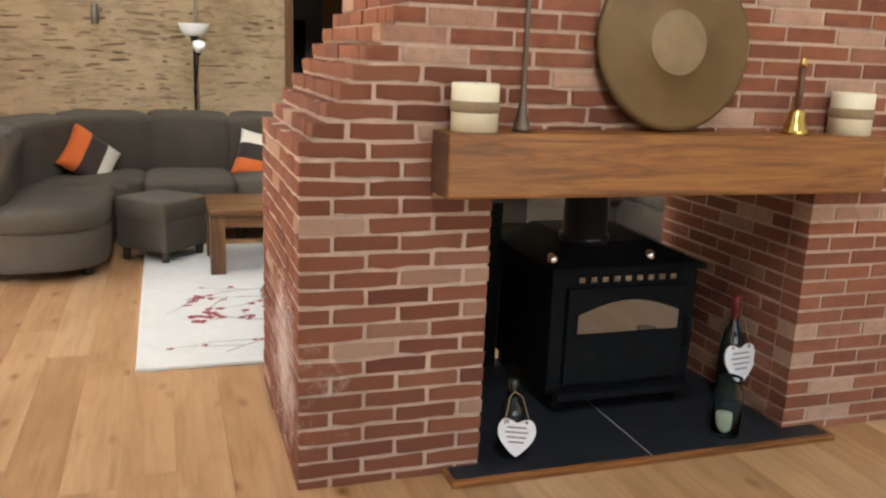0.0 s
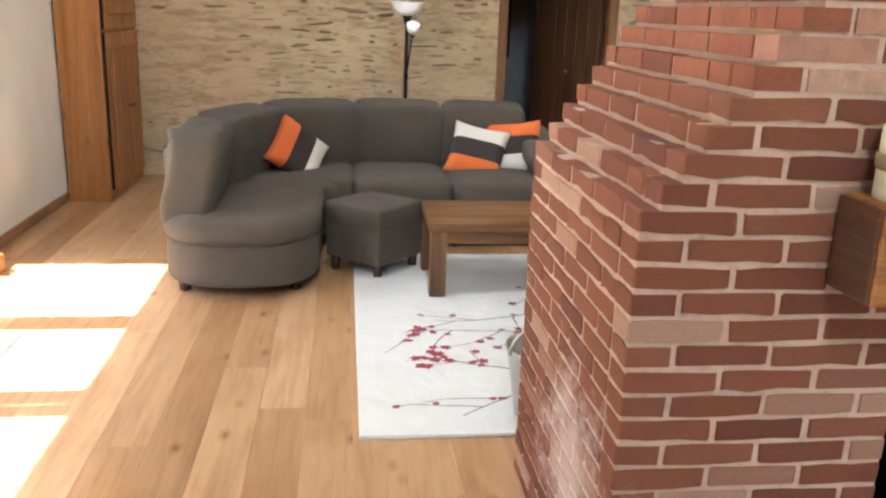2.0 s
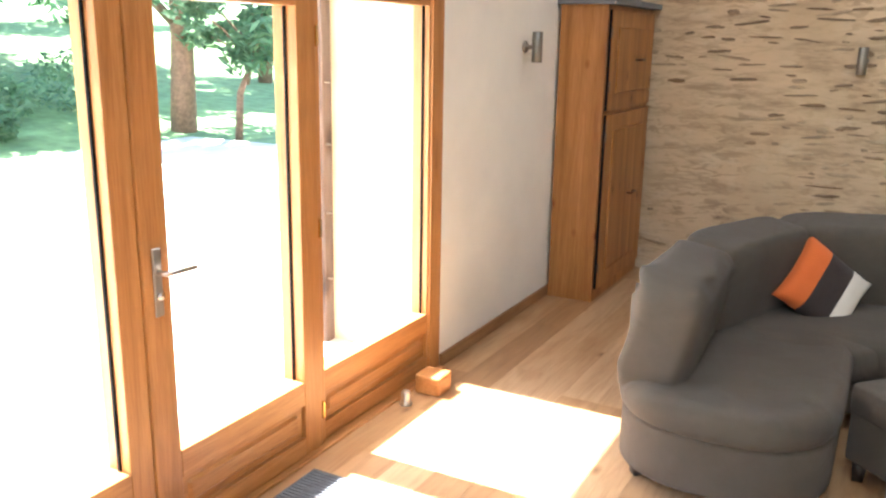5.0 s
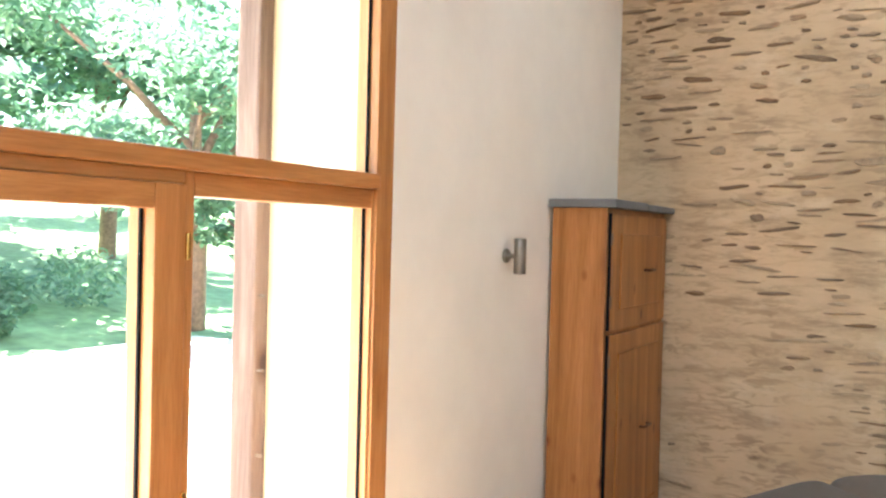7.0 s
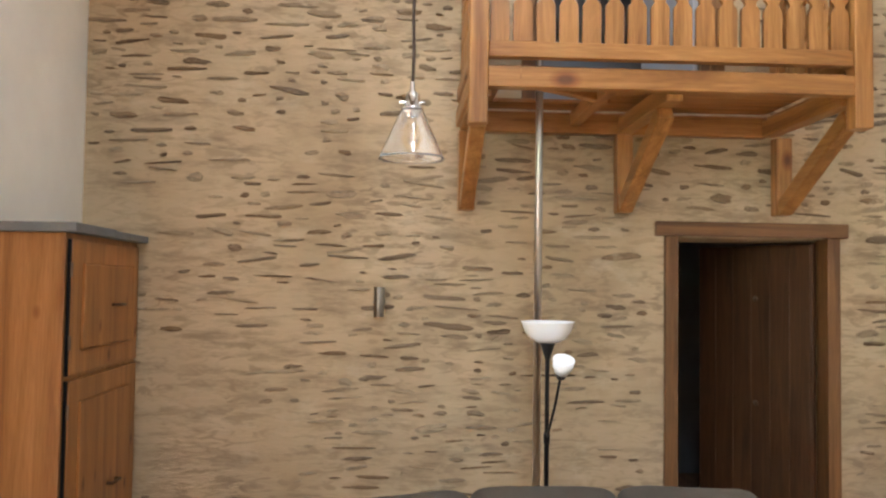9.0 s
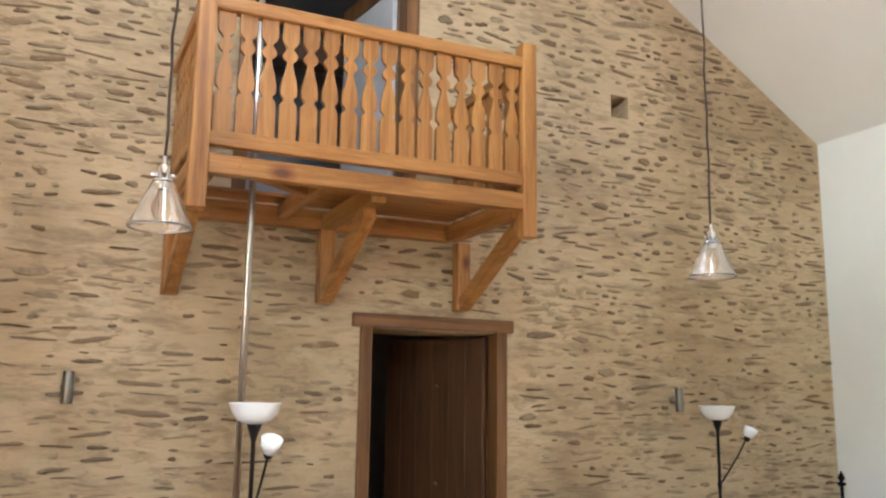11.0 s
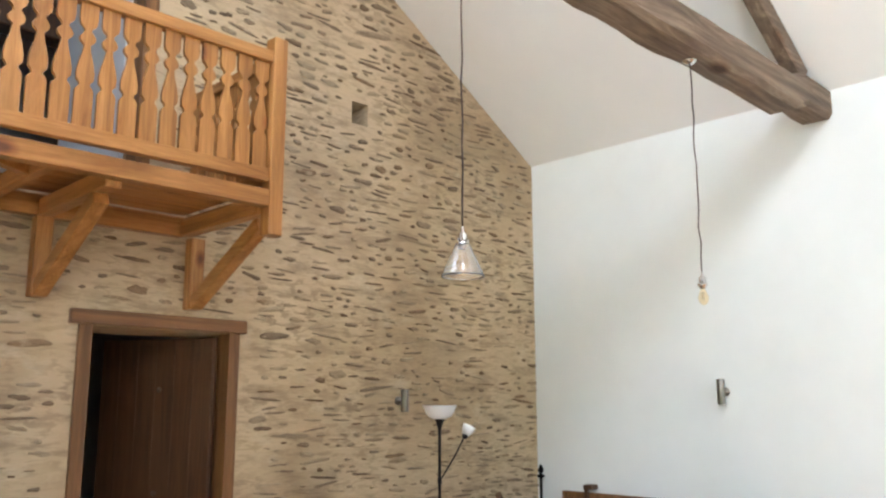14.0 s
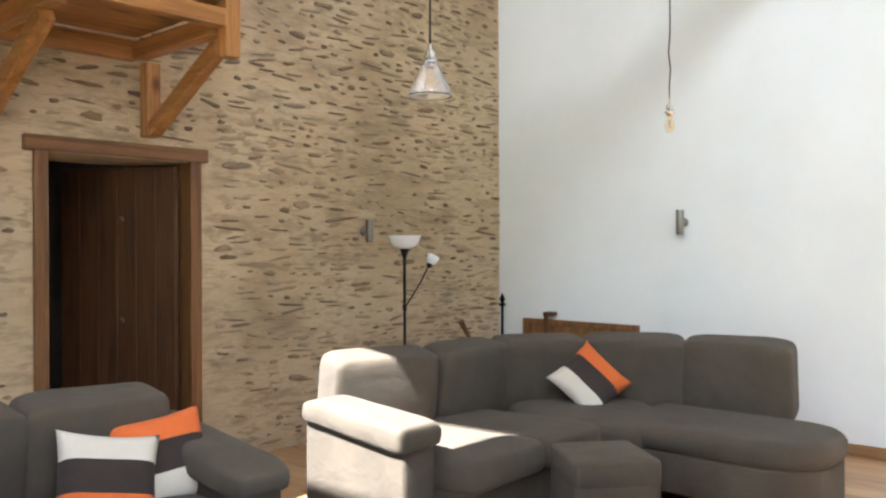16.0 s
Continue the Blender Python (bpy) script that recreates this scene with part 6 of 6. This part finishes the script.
def unit_stone(seed):
    """A flat split stone with a ragged, tapering outline."""
    r = random.Random(seed)
    n = 15
    pts = []
    sk, fat, blunt = r.uniform(-0.2, 0.2), r.uniform(-0.25, 0.25), r.uniform(0.55, 1.0)
    for k in range(n):
        a = 2 * math.pi * (k + r.uniform(-0.25, 0.25)) / n
        x = 0.5 * power(math.cos(a), blunt) * r.uniform(0.85, 1.05)
        z = 0.5 * power(math.sin(a), 0.9) * r.uniform(0.6, 1.12) * (1 + fat * 2 * x)
        pts.append((x, z + sk * x))
    bm = bmesh.new()
    lo = [bm.verts.new((x, 0.5, z)) for x, z in pts]
    hi = [bm.verts.new((x * 0.93, -0.3 + r.uniform(-0.25, 0.25), z * 0.82)) for x, z in pts]
    c = bm.verts.new((r.uniform(-0.2, 0.2), -0.5, 0))
    for k in range(n):
        bm.faces.new((lo[k], lo[(k + 1) % n], hi[(k + 1) % n], hi[k]))
        bm.faces.new((hi[k], hi[(k + 1) % n], c))
    return bm


STONES = []
for k in range(24):
    STONES.append(mesh_of("stone", unit_stone(k), M_STONE))
placed, far_stones, singles = {}, [], 0
for tries in range(15000):
    x, z = stone_rng.uniform(XL + 0.05, XR - 0.04), stone_rng.uniform(0.05, 6.1)
    if z > roof_z(x) - 0.06:
        continue
    cluster = noise.noise(Vector((x * 0.9, 4.0, z * 1.7)))
    if stone_rng.random() > 0.62 + 0.9 * cluster + 0.09 * (x - 1.5) + 0.12 * (z - 2.0):
        continue
    ln = 0.05 + 0.24 * stone_rng.random() ** 1.6 + (0.16 if stone_rng.random() < 0.07 else 0)
    ht = min(stone_rng.uniform(0.013, 0.042) * (0.75 + 0.13 * z) * (1.8 if stone_rng.random() < 0.13 else 1), ln * 0.6)
    if any(p - ln / 2 < x < q + ln / 2 and c < z < d for p, q, c, d in ((1.12, 2.42, 0, 2.22), (0.2, 1.72, 2.7, 4.92), (3.2, 3.55, 3.8, 4.12))):
        continue
    cell = (int(x / 0.4), int(z / 0.4))
    close = [q for i in (-1, 0, 1) for j in (-1, 0, 1) for q in placed.get((cell[0] + i, cell[1] + j), ())]
    if any(abs(px - x) < (pl + ln) / 2 + 0.004 and abs(pz - z) < (ph + ht) / 2 + 0.006 for px, pz, pl, ph in close):
        continue
    placed.setdefault(cell, []).append((x, z, ln, ht))
    m4 = Matrix.LocRotScale((x, YG - 0.001, z), Euler((0, stone_rng.gauss(0, 0.08), 0)), (ln, 0.02, ht))
    if -2.2 < x < 4.2 and 1.3 < z < 3.9 and ln > 0.11 and singles < 300:
        o = new("stone", stone_rng.choice(STONES))
        o.matrix_basis = m4
        o.parent = gable
        singles += 1
    else:
        far_stones.append((stone_rng.randrange(24), m4))
verts, faces = [], []
for k, m4 in far_stones:
    base = len(verts)
    me = STONES[k]
    verts += [tuple(m4 @ v.co) for v in me.vertices]
    faces += [tuple(base + i for i in p.vertices) for p in me.polygons]
me = bpy.data.meshes.new("small_stones")
me.from_pydata(verts, [], faces)
me.materials.append(M_STONE)
o = new("small_stones", me)
o.parent = gable
o["kind"] = "stuff"

# ---- floor boards ----
M_PLANK, pnt, pb = shader("oiled_oak_board")
oi = pnt.nodes.new("ShaderNodeObjectInfo")
tint = ramp(pnt, oi.outputs["Random"], [(0.0, (0.37, 0.205, 0.095)), (0.35, (0.50, 0.305, 0.155)), (0.7, (0.43, 0.25, 0.12)), (1.0, (0.58, 0.38, 0.215))])
pc = coords(pnt, (1.0, 0.06, 1.0), True)
gr = tex_noise(pnt, pc, 26, 6, 0.65, 1.0)
gcol = ramp(pnt, gr, [(0.3, (0.70, 0.62, 0.54)), (0.55, (1, 1, 1)), (0.8, (1.0, 0.97, 0.92))])
pcol = blend(pnt, tint.outputs[0], gcol.outputs[0], 0.75)
big = tex_noise(pnt, coords(pnt, (2.2, 0.5, 1.0), True), 2.6, 3, 0.5, 0.8)
bcol = ramp(pnt, big, [(0.35, (0.80, 0.72, 0.64)), (0.6, (1, 1, 1))])
pcol = blend(pnt, pcol, bcol.outputs[0], 0.8)
kv = pnt.nodes.new("ShaderNodeTexVoronoi")
kv.inputs["Scale"].default_value = 3.1
pnt.links.new(coords(pnt, (1.6, 0.8, 1.0), True), kv.inputs["Vector"])
kcol = ramp(pnt, kv.outputs["Distance"], [(0.03, (0.22, 0.14, 0.09)), (0.06, (0.62, 0.48, 0.36)), (0.15, (1, 1, 1))])
pcol = blend(pnt, pcol, kcol.outputs[0], 0.8)
pnt.links.new(pcol, pb.inputs["Base Color"])
pb.inputs["Roughness"].default_value = 0.38
bump(pnt, pb, gr, 0.08, 0.003)

PW = 0.182
board_rng = random.Random(3)
BOARD = {}
cols = int((XR - XL) / PW) + 1
for c in range(cols):
    x0 = XL + c * PW
    x1 = min(x0 + PW, XR)
    y = YB - board_rng.uniform(0, 1.4)
    while y < YG:
        ln = board_rng.choice((1.2, 1.5, 1.8, 2.1))
        a, b = max(y, YB), min(y + ln, YG + (0.6 if 1.2 < x0 < 2.2 else 0))
        if b - a > 0.03:
            key = (round(x1 - x0, 4), round(b - a, 3))
            if key not in BOARD:
                BOARD[key] = mesh_of("floor_board", boxes((-(x1 - x0) / 2 + 0.0003, (x1 - x0) / 2 - 0.0003, -(b - a) / 2 + 0.0003, (b - a) / 2 - 0.0003, -0.015, 0.0), bevel=0.0007), M_PLANK)
            o = new("floor_board", BOARD[key])
            o.location = ((x0 + x1) / 2, (a + b) / 2, 0.0)
            o.parent = floor
        y += ln
